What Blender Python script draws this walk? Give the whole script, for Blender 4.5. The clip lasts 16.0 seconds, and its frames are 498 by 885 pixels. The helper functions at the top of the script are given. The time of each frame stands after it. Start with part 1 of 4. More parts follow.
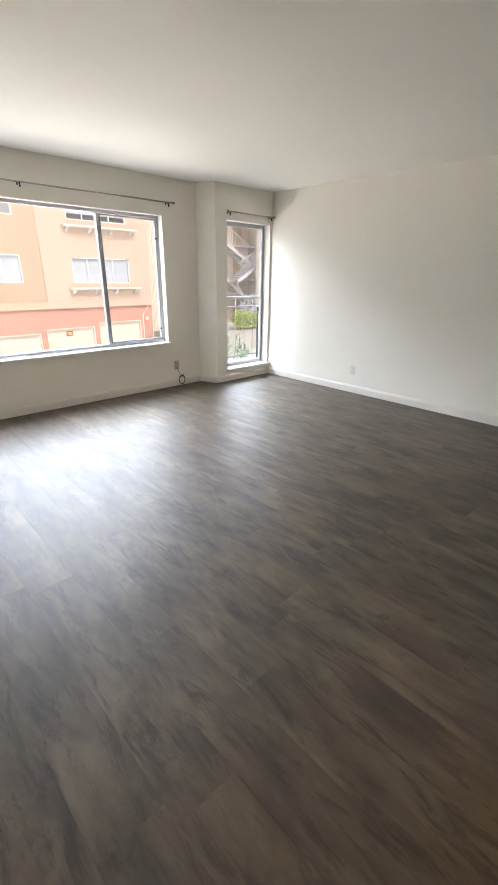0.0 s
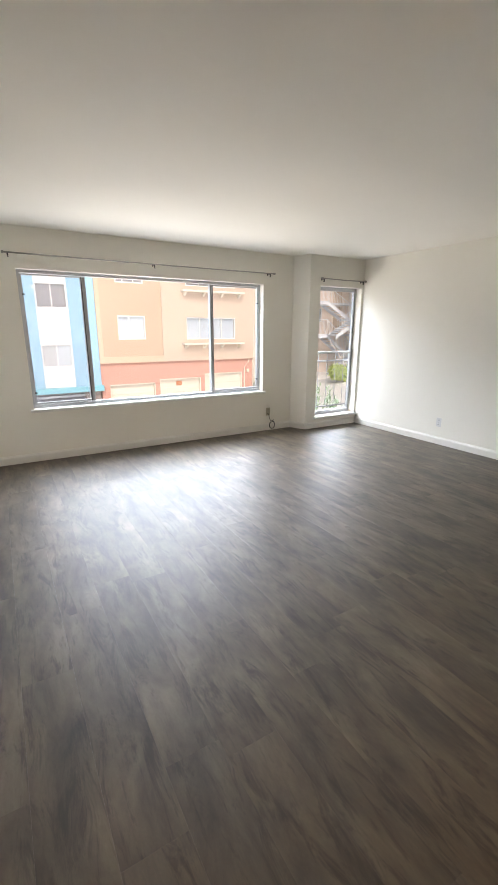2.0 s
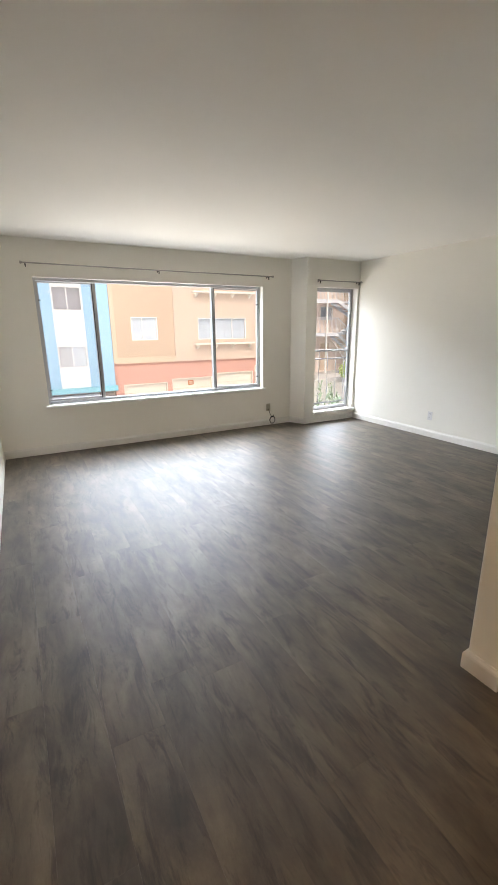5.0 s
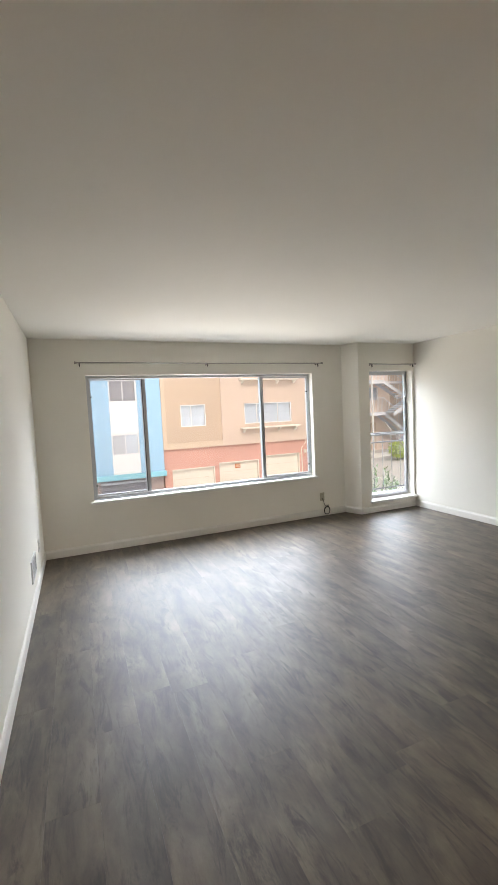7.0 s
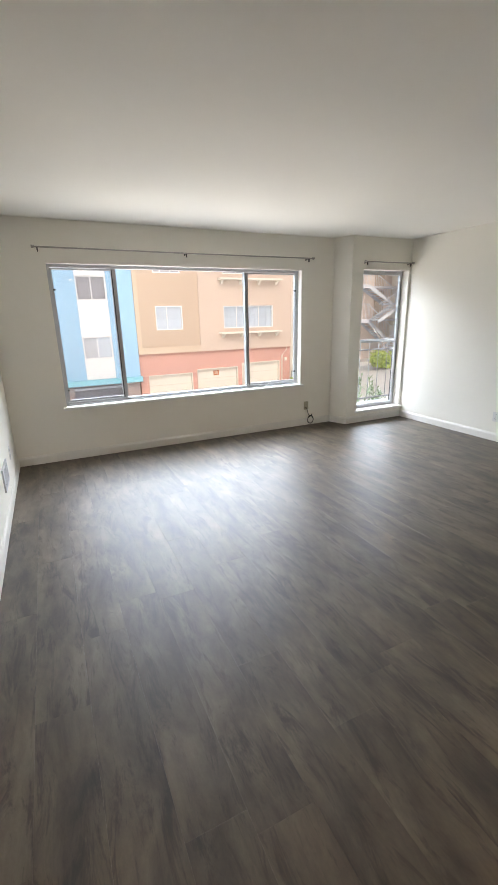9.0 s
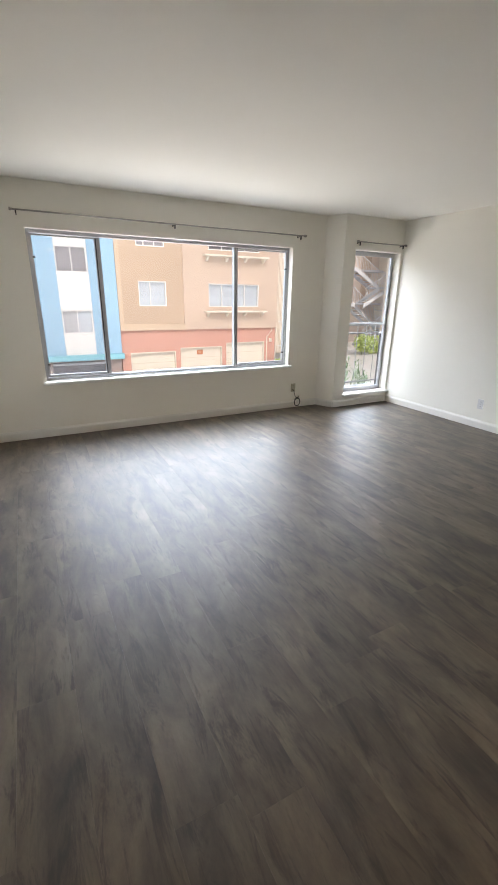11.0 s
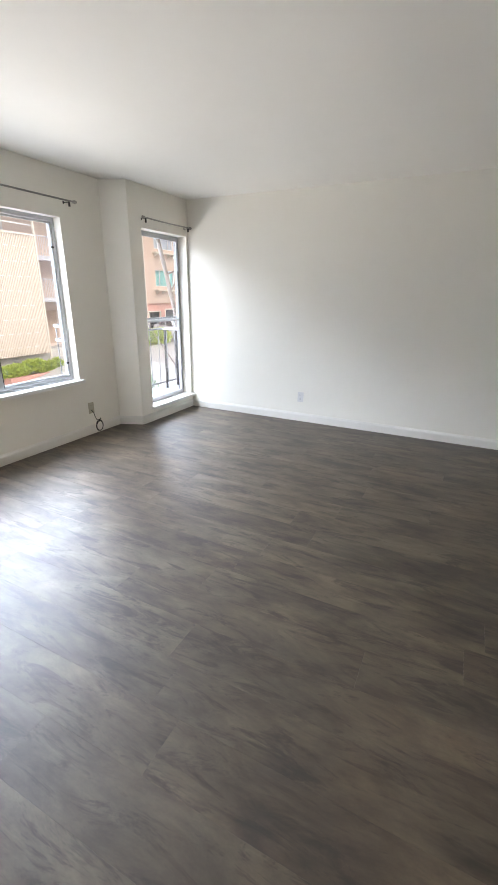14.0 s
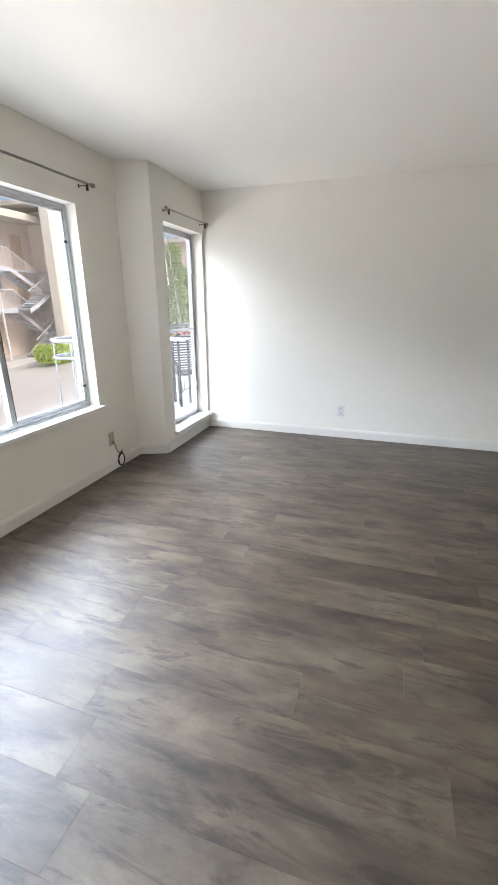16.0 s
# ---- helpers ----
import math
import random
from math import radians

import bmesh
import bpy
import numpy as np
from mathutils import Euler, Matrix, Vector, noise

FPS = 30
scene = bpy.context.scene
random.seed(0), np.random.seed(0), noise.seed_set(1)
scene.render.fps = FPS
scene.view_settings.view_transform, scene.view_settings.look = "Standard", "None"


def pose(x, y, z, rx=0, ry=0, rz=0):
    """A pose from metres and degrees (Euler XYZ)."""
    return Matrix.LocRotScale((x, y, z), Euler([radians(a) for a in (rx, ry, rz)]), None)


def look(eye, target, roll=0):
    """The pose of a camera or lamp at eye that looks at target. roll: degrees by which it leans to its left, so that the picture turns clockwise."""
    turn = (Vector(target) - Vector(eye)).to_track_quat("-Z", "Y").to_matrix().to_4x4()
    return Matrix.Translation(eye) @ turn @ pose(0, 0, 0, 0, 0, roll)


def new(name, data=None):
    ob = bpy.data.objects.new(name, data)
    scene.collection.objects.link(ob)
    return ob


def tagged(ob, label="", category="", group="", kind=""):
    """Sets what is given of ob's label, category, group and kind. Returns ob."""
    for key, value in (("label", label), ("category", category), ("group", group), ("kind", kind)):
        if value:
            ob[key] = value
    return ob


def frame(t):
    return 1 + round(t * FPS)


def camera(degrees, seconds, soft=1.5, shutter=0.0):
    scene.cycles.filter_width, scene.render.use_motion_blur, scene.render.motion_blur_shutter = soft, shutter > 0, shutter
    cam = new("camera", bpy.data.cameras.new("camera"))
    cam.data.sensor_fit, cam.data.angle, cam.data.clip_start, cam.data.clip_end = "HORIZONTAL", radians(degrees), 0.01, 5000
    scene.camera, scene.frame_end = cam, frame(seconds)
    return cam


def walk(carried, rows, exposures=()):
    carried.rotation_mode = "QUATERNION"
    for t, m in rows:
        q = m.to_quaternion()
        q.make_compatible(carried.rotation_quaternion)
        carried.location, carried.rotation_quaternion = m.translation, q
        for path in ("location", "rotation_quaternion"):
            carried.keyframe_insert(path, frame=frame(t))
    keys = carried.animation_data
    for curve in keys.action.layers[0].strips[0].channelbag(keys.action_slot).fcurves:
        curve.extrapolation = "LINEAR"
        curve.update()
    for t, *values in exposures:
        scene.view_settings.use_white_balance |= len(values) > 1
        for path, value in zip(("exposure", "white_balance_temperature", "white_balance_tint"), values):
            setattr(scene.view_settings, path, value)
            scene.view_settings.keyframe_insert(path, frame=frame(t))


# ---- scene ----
cam = camera(61.7, 16.0)
PATH = [
    (0, (0.247, 0.266, 1.419), (1.533, 1.603, 0.671), 0.8),
    (0.5, (0.208, 0.066, 1.433), (1.437, 1.496, 0.766), 1.7),
    (1, (0.235, -0.082, 1.434), (1.402, 1.401, 0.772), 0.5),
    (1.5, (0.148, -0.125, 1.453), (1.288, 1.416, 0.883), -0.3),
    (2, (0.072, -0.132, 1.453), (1.052, 1.531, 0.929), 0.2),
    (2.5, (0.037, -0.119, 1.449), (0.999, 1.55, 0.912), 0.6),
    (3, (0.067, -0.216, 1.443), (1.112, 1.393, 0.881), 0.5),
    (3.5, (0.111, -0.335, 1.453), (1.133, 1.287, 0.887), 0.1),
    (3.7, (0.076, -0.394, 1.44), (1.054, 1.259, 0.885), -0.0),
    (5.8, (0.06, -0.546, 1.474), (0.94, 1.183, 0.986), -0.6),
    (6, (0.057, -0.549, 1.475), (0.908, 1.203, 1.02), -0.6),
    (6.5, (0.128, -0.361, 1.501), (0.924, 1.451, 1.217), -2.0),
    (7, (0.19, -0.141, 1.537), (0.951, 1.703, 1.394), -2.7),
    (7.5, (0.199, 0.062, 1.564), (1.008, 1.888, 1.463), -2.5),
    (8, (0.214, 0.137, 1.554), (1.059, 1.932, 1.304), -2.3),
    (8.5, (0.235, 0.119, 1.499), (1.066, 1.878, 1.033), -2.0),
    (9, (0.22, 0.095, 1.492), (1.032, 1.829, 0.914), -1.3),
    (11.5, (0.197, 0.251, 1.448), (1.09, 1.885, 0.717), 1.3),
    (12, (0.2, 0.419, 1.42), (1.099, 2.012, 0.61), 1.5),
    (12.5, (0.278, 0.782, 1.42), (1.21, 2.366, 0.63), -0.2),
    (13, (0.283, 1.077, 1.418), (1.532, 2.456, 0.684), -0.5),
    (13.5, (0.245, 1.403, 1.398), (1.848, 2.355, 0.675), 0.9),
    (14, (0.354, 1.59, 1.413), (2.04, 2.433, 0.746), 0.7),
    (14.5, (0.469, 1.799, 1.392), (2.214, 2.537, 0.751), 1.1),
    (15, (0.494, 2.118, 1.383), (2.277, 2.745, 0.73), -0.0),
    (15.5, (0.51, 2.473, 1.382), (2.3, 3.078, 0.728), -0.2),
    (16, (0.542, 2.77, 1.38), (2.341, 3.37, 0.744), -0.3),
]
walk(cam, [(t, look(eye, target, roll)) for t, eye, target, roll in PATH],
     exposures=((0.0, 0.98, 7100, 13), (0.5, 1.12, 7100, 13), (1.5, 1.12, 7150, 13), (2.5, 0.85, 7150, 13), (3.5, 0.94, 7150, 13), (6.0, 0.90, 7200, 12), (7.0, 0.76, 7150, 12), (9.0, 0.78, 7000, 12), (12.0, 0.70, 6950, 13), (14.0, 1.02, 6650, 13), (16.0, 1.02, 6650, 13)))


# ---- world, sun, window light, exposure ----
scene.view_settings.exposure = 0.4
world = bpy.data.worlds.new("world")
scene.world = world
world.use_nodes = True
wn = world.node_tree
sky = wn.nodes.new("ShaderNodeTexSky")
sky.sky_type = "NISHITA"
sky.sun_disc = False
sky.sun_elevation, sky.sun_rotation = radians(44), radians(195)
sky.air_density, sky.dust_density, sky.ozone_density = 1.0, 4.0, 1.0
wn.links.new(sky.outputs[0], wn.nodes["Background"].inputs[0])
wn.nodes["Background"].inputs[1].default_value = 0.085

sun = new("sun", bpy.data.lights.new("sun", "SUN"))
sun.data.energy, sun.data.angle, sun.data.color = 0.65, radians(25), (1.0, 0.97, 0.92)
sun.matrix_world = look((-3, -11, 11), (0, 0, 0))


def area_lamp(name, eye, target, width, height, power, color):
    lamp = new(name, bpy.data.lights.new(name, "AREA"))
    lamp.data.shape, lamp.data.size, lamp.data.size_y = "RECTANGLE", width, height
    lamp.data.energy, lamp.data.color = power, color
    lamp.matrix_world = look(eye, target)
    return lamp


area_lamp("sky_light", (1.2, 11.9, 9.0), (1.2, 6.4, 6.4), 26.0, 9.0, 7900, (0.71, 0.83, 1.0))
area_lamp("ground_bounce", (0.4, 13.0, -3.08), (0.4, 12.6, 0.0), 13.0, 4.0, 600, (1.0, 0.97, 0.93))
area_lamp("ground_bounce_near", (1.82, 5.42, 0.26), (1.82, 4.9, 1.7), 3.0, 0.4, 2, (1.0, 0.96, 0.90))


# ---- materials ----
def mat(name, color, rough=0.6, metal=0.0, vary=0.0, scale=3.0, bump=0.0, bump_scale=60.0, random_vary=0.0, spec=0.5):
    """Principled paint with broad and fine variation, and a fine bump."""
    m = bpy.data.materials.new(name)
    m.use_nodes = True
    nt = m.node_tree
    b = nt.nodes["Principled BSDF"]
    b.inputs["Roughness"].default_value, b.inputs["Metallic"].default_value = rough, metal
    b.inputs["Specular IOR Level"].default_value = spec
    b.inputs["Base Color"].default_value = (*color, 1)
    tc = nt.nodes.new("ShaderNodeTexCoord")
    if vary or random_vary:
        n1 = nt.nodes.new("ShaderNodeTexNoise")
        n1.inputs["Scale"].default_value, n1.inputs["Detail"].default_value = scale, 5
        n2 = nt.nodes.new("ShaderNodeTexNoise")
        n2.inputs["Scale"].default_value, n2.inputs["Detail"].default_value = scale * 14, 3
        nt.links.new(tc.outputs["Object"], n1.inputs["Vector"])
        nt.links.new(tc.outputs["Object"], n2.inputs["Vector"])
        add = nt.nodes.new("ShaderNodeMath")
        add.operation = "MULTIPLY_ADD"
        add.inputs[1].default_value = 0.35
        nt.links.new(n2.outputs[0], add.inputs[0])
        nt.links.new(n1.outputs[0], add.inputs[2])
        rng = nt.nodes.new("ShaderNodeMapRange")
        rng.inputs["From Min"].default_value, rng.inputs["From Max"].default_value = 0.35, 1.0
        rng.inputs["To Min"].default_value, rng.inputs["To Max"].default_value = 1 - vary, 1 + vary
        nt.links.new(add.outputs[0], rng.inputs["Value"])
        last = rng.outputs[0]
        if random_vary:
            oi = nt.nodes.new("ShaderNodeObjectInfo")
            r2 = nt.nodes.new("ShaderNodeMapRange")
            r2.inputs["To Min"].default_value, r2.inputs["To Max"].default_value = 1 - random_vary, 1 + random_vary
            nt.links.new(oi.outputs["Random"], r2.inputs["Value"])
            mul = nt.nodes.new("ShaderNodeMath")
            mul.operation = "MULTIPLY"
            nt.links.new(last, mul.inputs[0])
            nt.links.new(r2.outputs[0], mul.inputs[1])
            last = mul.outputs[0]
        vm = nt.nodes.new("ShaderNodeVectorMath")
        vm.operation = "SCALE"
        vm.inputs[0].default_value = color
        nt.links.new(last, vm.inputs["Scale"])
        nt.links.new(vm.outputs[0], b.inputs["Base Color"])
    if bump:
        n3 = nt.nodes.new("ShaderNodeTexNoise")
        n3.inputs["Scale"].default_value, n3.inputs["Detail"].default_value = bump_scale, 4
        nt.links.new(tc.outputs["Object"], n3.inputs["Vector"])
        bp = nt.nodes.new("ShaderNodeBump")
        bp.inputs["Strength"].default_value, bp.inputs["Distance"].default_value = bump, 0.004
        nt.links.new(n3.outputs[0], bp.inputs["Height"])
        nt.links.new(bp.outputs[0], b.inputs["Normal"])
    return m


def plank_material():
    """Weathered grey-brown vinyl plank: clouded patches, long grain, dark knots, each plank its own cut of the print."""
    m = bpy.data.materials.new("vinyl_plank")
    m.use_nodes = True
    nt = m.node_tree
    N, L = nt.nodes.new, nt.links.new
    b = nt.nodes["Principled BSDF"]
    b.inputs["Specular IOR Level"].default_value = 1.0
    tc, oi = N("ShaderNodeTexCoord"), N("ShaderNodeObjectInfo")
    shift = N("ShaderNodeVectorMath")
    shift.operation = "MULTIPLY_ADD"
    shift.inputs[1].default_value = (37.0, 61.0, 13.0)
    comb = N("ShaderNodeCombineXYZ")
    for i in range(3):
        L(oi.outputs["Random"], comb.inputs[i])
    L(comb.outputs[0], shift.inputs[0])
    L(tc.outputs["Object"], shift.inputs[2])

    def noise_at(stretch, scale, detail, rough=0.55, distortion=0.0):
        mp = N("ShaderNodeMapping")
        mp.inputs["Scale"].default_value = stretch
        L(shift.outputs[0], mp.inputs["Vector"])
        n = N("ShaderNodeTexNoise")
        n.inputs["Scale"].default_value, n.inputs["Detail"].default_value = scale, detail
        n.inputs["Roughness"].default_value, n.inputs["Distortion"].default_value = rough, distortion
        L(mp.outputs[0], n.inputs["Vector"])
        return n.outputs[0]

    cloud = noise_at((1.0, 0.36, 1.0), 7.0, 7, 0.62, 0.3)
    grain = noise_at((1.0, 0.13, 1.0), 50.0, 5, 0.6, 0.4)
    streak = noise_at((1.0, 0.22, 1.0), 9.0, 7, 0.70, 0.5)
    fine = noise_at((1.0, 0.5, 1.0), 190.0, 3, 0.6)

    def ramp(src, stops):
        r = N("ShaderNodeValToRGB")
        L(src, r.inputs[0])
        while len(r.color_ramp.elements) < len(stops):
            r.color_ramp.elements.new(0.5)
        for e, (p, c) in zip(r.color_ramp.elements, stops):
            e.position, e.color = p, (*c, 1)
        return r.outputs[0]

    base = ramp(cloud, [(0.33, (0.026, 0.017, 0.010)), (0.43, (0.058, 0.041, 0.026)), (0.54, (0.092, 0.070, 0.047)), (0.68, (0.140, 0.113, 0.080))])
    dark = ramp(streak, [(0.34, (0.74, 0.72, 0.70)), (0.45, (0.94, 0.93, 0.92)), (0.60, (1.04, 1.04, 1.03)), (0.75, (1.14, 1.14, 1.14))])
    lines = ramp(grain, [(0.32, (0.93, 0.92, 0.91)), (0.5, (1.0, 1.0, 1.0)), (0.7, (1.06, 1.06, 1.06))])
    specks = ramp(fine, [(0.3, (0.92, 0.92, 0.92)), (0.7, (1.06, 1.06, 1.06))])
    knot = noise_at((1.0, 0.20, 1.0), 15.0, 8, 0.74, 0.7)
    hue = noise_at((1.0, 0.5, 1.0), 3.2, 3, 0.5)
    knots = ramp(knot, [(0.37, (0.28, 0.24, 0.21)), (0.43, (0.62, 0.58, 0.55)), (0.49, (1.0, 1.0, 1.0)), (0.9, (1.0, 1.0, 1.0))])
    hues = ramp(hue, [(0.35, (1.05, 1.0, 0.94)), (0.65, (0.98, 1.0, 1.01))])
    last = base
    for other in (dark, lines, specks, knots, hues):
        mx = N("ShaderNodeMix")
        mx.data_type, mx.blend_type = "RGBA", "MULTIPLY"
        mx.inputs["Factor"].default_value = 1.0
        L(last, mx.inputs["A"])
        L(other, mx.inputs["B"])
        last = mx.outputs["Result"]
    r2 = N("ShaderNodeMapRange")
    r2.inputs["To Min"].default_value, r2.inputs["To Max"].default_value = 0.95, 1.05
    L(oi.outputs["Random"], r2.inputs["Value"])
    vm = N("ShaderNodeVectorMath")
    vm.operation = "SCALE"
    L(last, vm.inputs[0])
    L(r2.outputs[0], vm.inputs["Scale"])
    L(vm.outputs[0], b.inputs["Base Color"])
    rr = N("ShaderNodeMapRange")
    rr.inputs["To Min"].default_value, rr.inputs["To Max"].default_value = 0.42, 0.50
    L(streak, rr.inputs["Value"])
    L(rr.outputs[0], b.inputs["Roughness"])
    bp = N("ShaderNodeBump")
    bp.inputs["Strength"].default_value, bp.inputs["Distance"].default_value = 0.25, 0.0012
    L(grain, bp.inputs["Height"])
    L(bp.outputs[0], b.inputs["Normal"])
    return m


def glass_material(name, tint=(1, 1, 1), rough=0.0):
    m = bpy.data.materials.new(name)
    m.use_nodes = True
    b = m.node_tree.nodes["Principled BSDF"]
    b.inputs["Base Color"].default_value = (*tint, 1)
    b.inputs["Transmission Weight"].default_value, b.inputs["Roughness"].default_value, b.inputs["IOR"].default_value = 1.0, rough, 1.45
    return m


WALL = mat("wall_paint", (0.865, 0.835, 0.755), 0.62, vary=0.015, scale=1.2, bump=0.12, bump_scale=130)
CEIL = mat("ceiling_paint", (0.865, 0.845, 0.785), 0.8, vary=0.015, scale=1.0, bump=0.15, bump_scale=90)
BASE = mat("baseboard_paint", (0.79, 0.765, 0.71), 0.42, vary=0.03, scale=4, bump=0.06, bump_scale=60)
TRIM = mat("trim_paint", (0.84, 0.83, 0.80), 0.38, vary=0.02, scale=5, bump=0.05, bump_scale=70)
PLANK = plank_material()
SUBFLOOR = mat("subfloor", (0.05, 0.042, 0.036), 0.8)
ALU = mat("window_aluminium", (0.50, 0.51, 0.53), 0.38, 0.6, vary=0.06, scale=30)
GASKET = mat("window_gasket", (0.06, 0.06, 0.065), 0.6)
GLASS = glass_material("window_glass")
NICKEL = mat("brushed_nickel", (0.42, 0.40, 0.37), 0.3, 0.9, vary=0.05, scale=40)
DARKMETAL = mat("dark_bracket_metal", (0.09, 0.085, 0.08), 0.4, 0.7)
ALMOND = mat("almond_plastic", (0.47, 0.43, 0.33), 0.4)
OUTLETWHITE = mat("white_plastic", (0.72, 0.71, 0.69), 0.35)
SLOT = mat("socket_slot", (0.03, 0.03, 0.03), 0.6)
CABLE = mat("black_cable", (0.012, 0.012, 0.013), 0.45)
REGISTER = mat("register_paint", (0.66, 0.66, 0.66), 0.4, 0.2)
OPAL = mat("opal_glass", (0.85, 0.8, 0.7), 0.3)

BLUE = mat("blue_stucco", (0.33, 0.54, 0.73), 0.85, vary=0.04, scale=0.5, bump=0.4, bump_scale=40)
TEAL = mat("teal_fascia_paint", (0.26, 0.60, 0.72), 0.7, vary=0.04)
WHITEPAINT = mat("white_exterior_paint", (0.82, 0.82, 0.82), 0.7, vary=0.03, scale=1)
TAN = mat("tan_stucco", (0.54, 0.42, 0.325), 0.9, vary=0.05, scale=0.35, bump=0.4, bump_scale=40)
TANBAND = mat("light_tan_stucco", (0.62, 0.50, 0.39), 0.9, vary=0.04, scale=0.4, bump=0.4, bump_scale=40)
PEACH = mat("peach_stucco", (0.62, 0.50, 0.42), 0.9, vary=0.05, scale=0.35, bump=0.4, bump_scale=40)
SALMON = mat("salmon_stucco", (0.64, 0.37, 0.31), 0.9, vary=0.07, scale=0.6, bump=0.4, bump_scale=40)
CREAM = mat("cream_door_paint", (0.78, 0.73, 0.65), 0.7, vary=0.03, scale=0.8)
BRICK = mat("brick_red", (0.40, 0.24, 0.19), 0.9, vary=0.1, scale=4, random_vary=0.2)
# DARK stands for shade in unlit rooms; GREYIN for that and for grey curtains.
DARK = mat("room_shade_dark", (0.05, 0.052, 0.06), 0.8)
GREYIN = mat("grey_curtain_and_shade", (0.34, 0.33, 0.36), 0.8, vary=0.08, scale=2)
BLIND = mat("white_blind", (0.60, 0.65, 0.71), 0.7, vary=0.03, scale=2)
TEALBLIND = mat("teal_curtain", (0.32, 0.62, 0.60), 0.7, vary=0.06, scale=2)
SIGNMAT = mat("orange_sign", (0.55, 0.16, 0.05), 0.5)
SIGNBAR = mat("pale_lettering", (0.75, 0.68, 0.55), 0.5)
STEEL = mat("galvanised_steel", (0.66, 0.69, 0.75), 0.55, 0.0, vary=0.08, scale=4)
BROWNWALL = mat("brown_pink_stucco", (0.80, 0.69, 0.63), 0.9, vary=0.06, scale=0.5)
LILAC = mat("pale_railing_panel", (0.74, 0.75, 0.80), 0.7, vary=0.04)
CONCRETE = mat("concrete_paving", (0.60, 0.59, 0.57), 0.9, vary=0.10, scale=0.35, bump=0.3, bump_scale=30)
DECKMAT = mat("white_deck_board", (0.36, 0.37, 0.39), 0.6, vary=0.06, scale=3, random_vary=0.05)
RAILMAT = mat("painted_balcony_steel", (0.26, 0.27, 0.28), 0.45, 0.3, vary=0.06, scale=8)
HEDGELEAF = mat("bright_hedge_leaf", (0.42, 0.52, 0.11), 0.6, vary=0.3, scale=3)
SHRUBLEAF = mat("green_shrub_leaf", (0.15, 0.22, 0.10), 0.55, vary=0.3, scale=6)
TREELEAF = mat("tree_leaf", (0.36, 0.46, 0.20), 0.6, vary=0.3, scale=2)
BARK = mat("pale_bark", (0.30, 0.25, 0.22), 0.85, vary=0.2, scale=8, bump=0.6, bump_scale=40)
CARWHITE = mat("white_car_paint", (0.75, 0.76, 0.78), 0.25)
CARRED = mat("red_car_paint", (0.55, 0.06, 0.07), 0.25)
CARGLASS = mat("car_glass", (0.06, 0.07, 0.08), 0.08)
TYRE = mat("tyre_rubber", (0.03, 0.03, 0.03), 0.8)
ROOFMAT = mat("pale_roof_edge", (0.62, 0.58, 0.50), 0.8, vary=0.05)


SCREENMAT = bpy.data.materials.new("insect_screen_mesh")
SCREENMAT.use_nodes = True
_nt = SCREENMAT.node_tree
_mix, _tr, _di = _nt.nodes.new("ShaderNodeMixShader"), _nt.nodes.new("ShaderNodeBsdfTransparent"), _nt.nodes.new("ShaderNodeBsdfDiffuse")
_di.inputs[0].default_value = (0.35, 0.36, 0.38, 1)
_mix.inputs[0].default_value = 0.11
_nt.links.new(_tr.outputs[0], _mix.inputs[1])
_nt.links.new(_di.outputs[0], _mix.inputs[2])
_nt.links.new(_mix.outputs[0], _nt.nodes["Material Output"].inputs[0])


# ---- mesh helpers ----
def box(bm, x0, x1, y0, y1, z0, z1):
    v = [bm.verts.new((x, y, z)) for z in (z0, z1) for y in (y0, y1) for x in (x0, x1)]
    for f in ((0, 2, 3, 1), (4, 5, 7, 6), (0, 1, 5, 4), (2, 6, 7, 3), (0, 4, 6, 2), (1, 3, 7, 5)):
        bm.faces.new([v[i] for i in f])
    return bm


def boxes(*rows):
    bm = bmesh.new()
    for r in rows:
        box(bm, *r)
    return bm


def bevelled(bm, width=0.004, segments=1):
    bmesh.ops.bevel(bm, geom=list(bm.edges), offset=width, segments=segments, profile=0.6, affect="EDGES", clamp_overlap=True)
    return bm


def prism(points, z0, z1):
    bm = bmesh.new()
    low, high = [bm.verts.new((*p, z0)) for p in points], [bm.verts.new((*p, z1)) for p in points]
    bm.faces.new(low[::-1])
    bm.faces.new(high)
    for i in range(len(points)):
        j = (i + 1) % len(points)
        bm.faces.new((low[i], low[j], high[j], high[i]))
    bmesh.ops.recalc_face_normals(bm, faces=bm.faces)
    return bm


def tube(bm, path, radius, sides=8, taper=None):
    """A round bar along the points of path."""
    rings = []
    path = [Vector(p) for p in path]
    for i, p in enumerate(path):
        d = (path[min(i + 1, len(path) - 1)] - path[max(i - 1, 0)]).normalized()
        a = d.orthogonal().normalized() if abs(d.z) > 0.9 else d.cross(Vector((0, 0, 1))).normalized()
        c = d.cross(a)
        r = radius if taper is None else radius + (taper - radius) * i / (len(path) - 1)
        rings.append([bm.verts.new(p + r * (math.cos(2 * math.pi * k / sides) * a + math.sin(2 * math.pi * k / sides) * c)) for k in range(sides)])
    for r0, r1 in zip(rings, rings[1:]):
        for k in range(sides):
            bm.faces.new((r0[k], r0[(k + 1) % sides], r1[(k + 1) % sides], r1[k]))
    bm.faces.new(rings[0])
    bm.faces.new(rings[-1][::-1])
    bmesh.ops.recalc_face_normals(bm, faces=bm.faces)
    return bm


def part(name, bm, material, parent=None, label="", smooth=False, kind=""):
    me = bpy.data.meshes.new(name)
    if smooth:
        for f in bm.faces:
            f.smooth = True
    bm.to_mesh(me)
    bm.free()
    me.materials.append(material)
    ob = new(name, me)
    ob.parent = parent
    return tagged(ob, label, kind=kind)


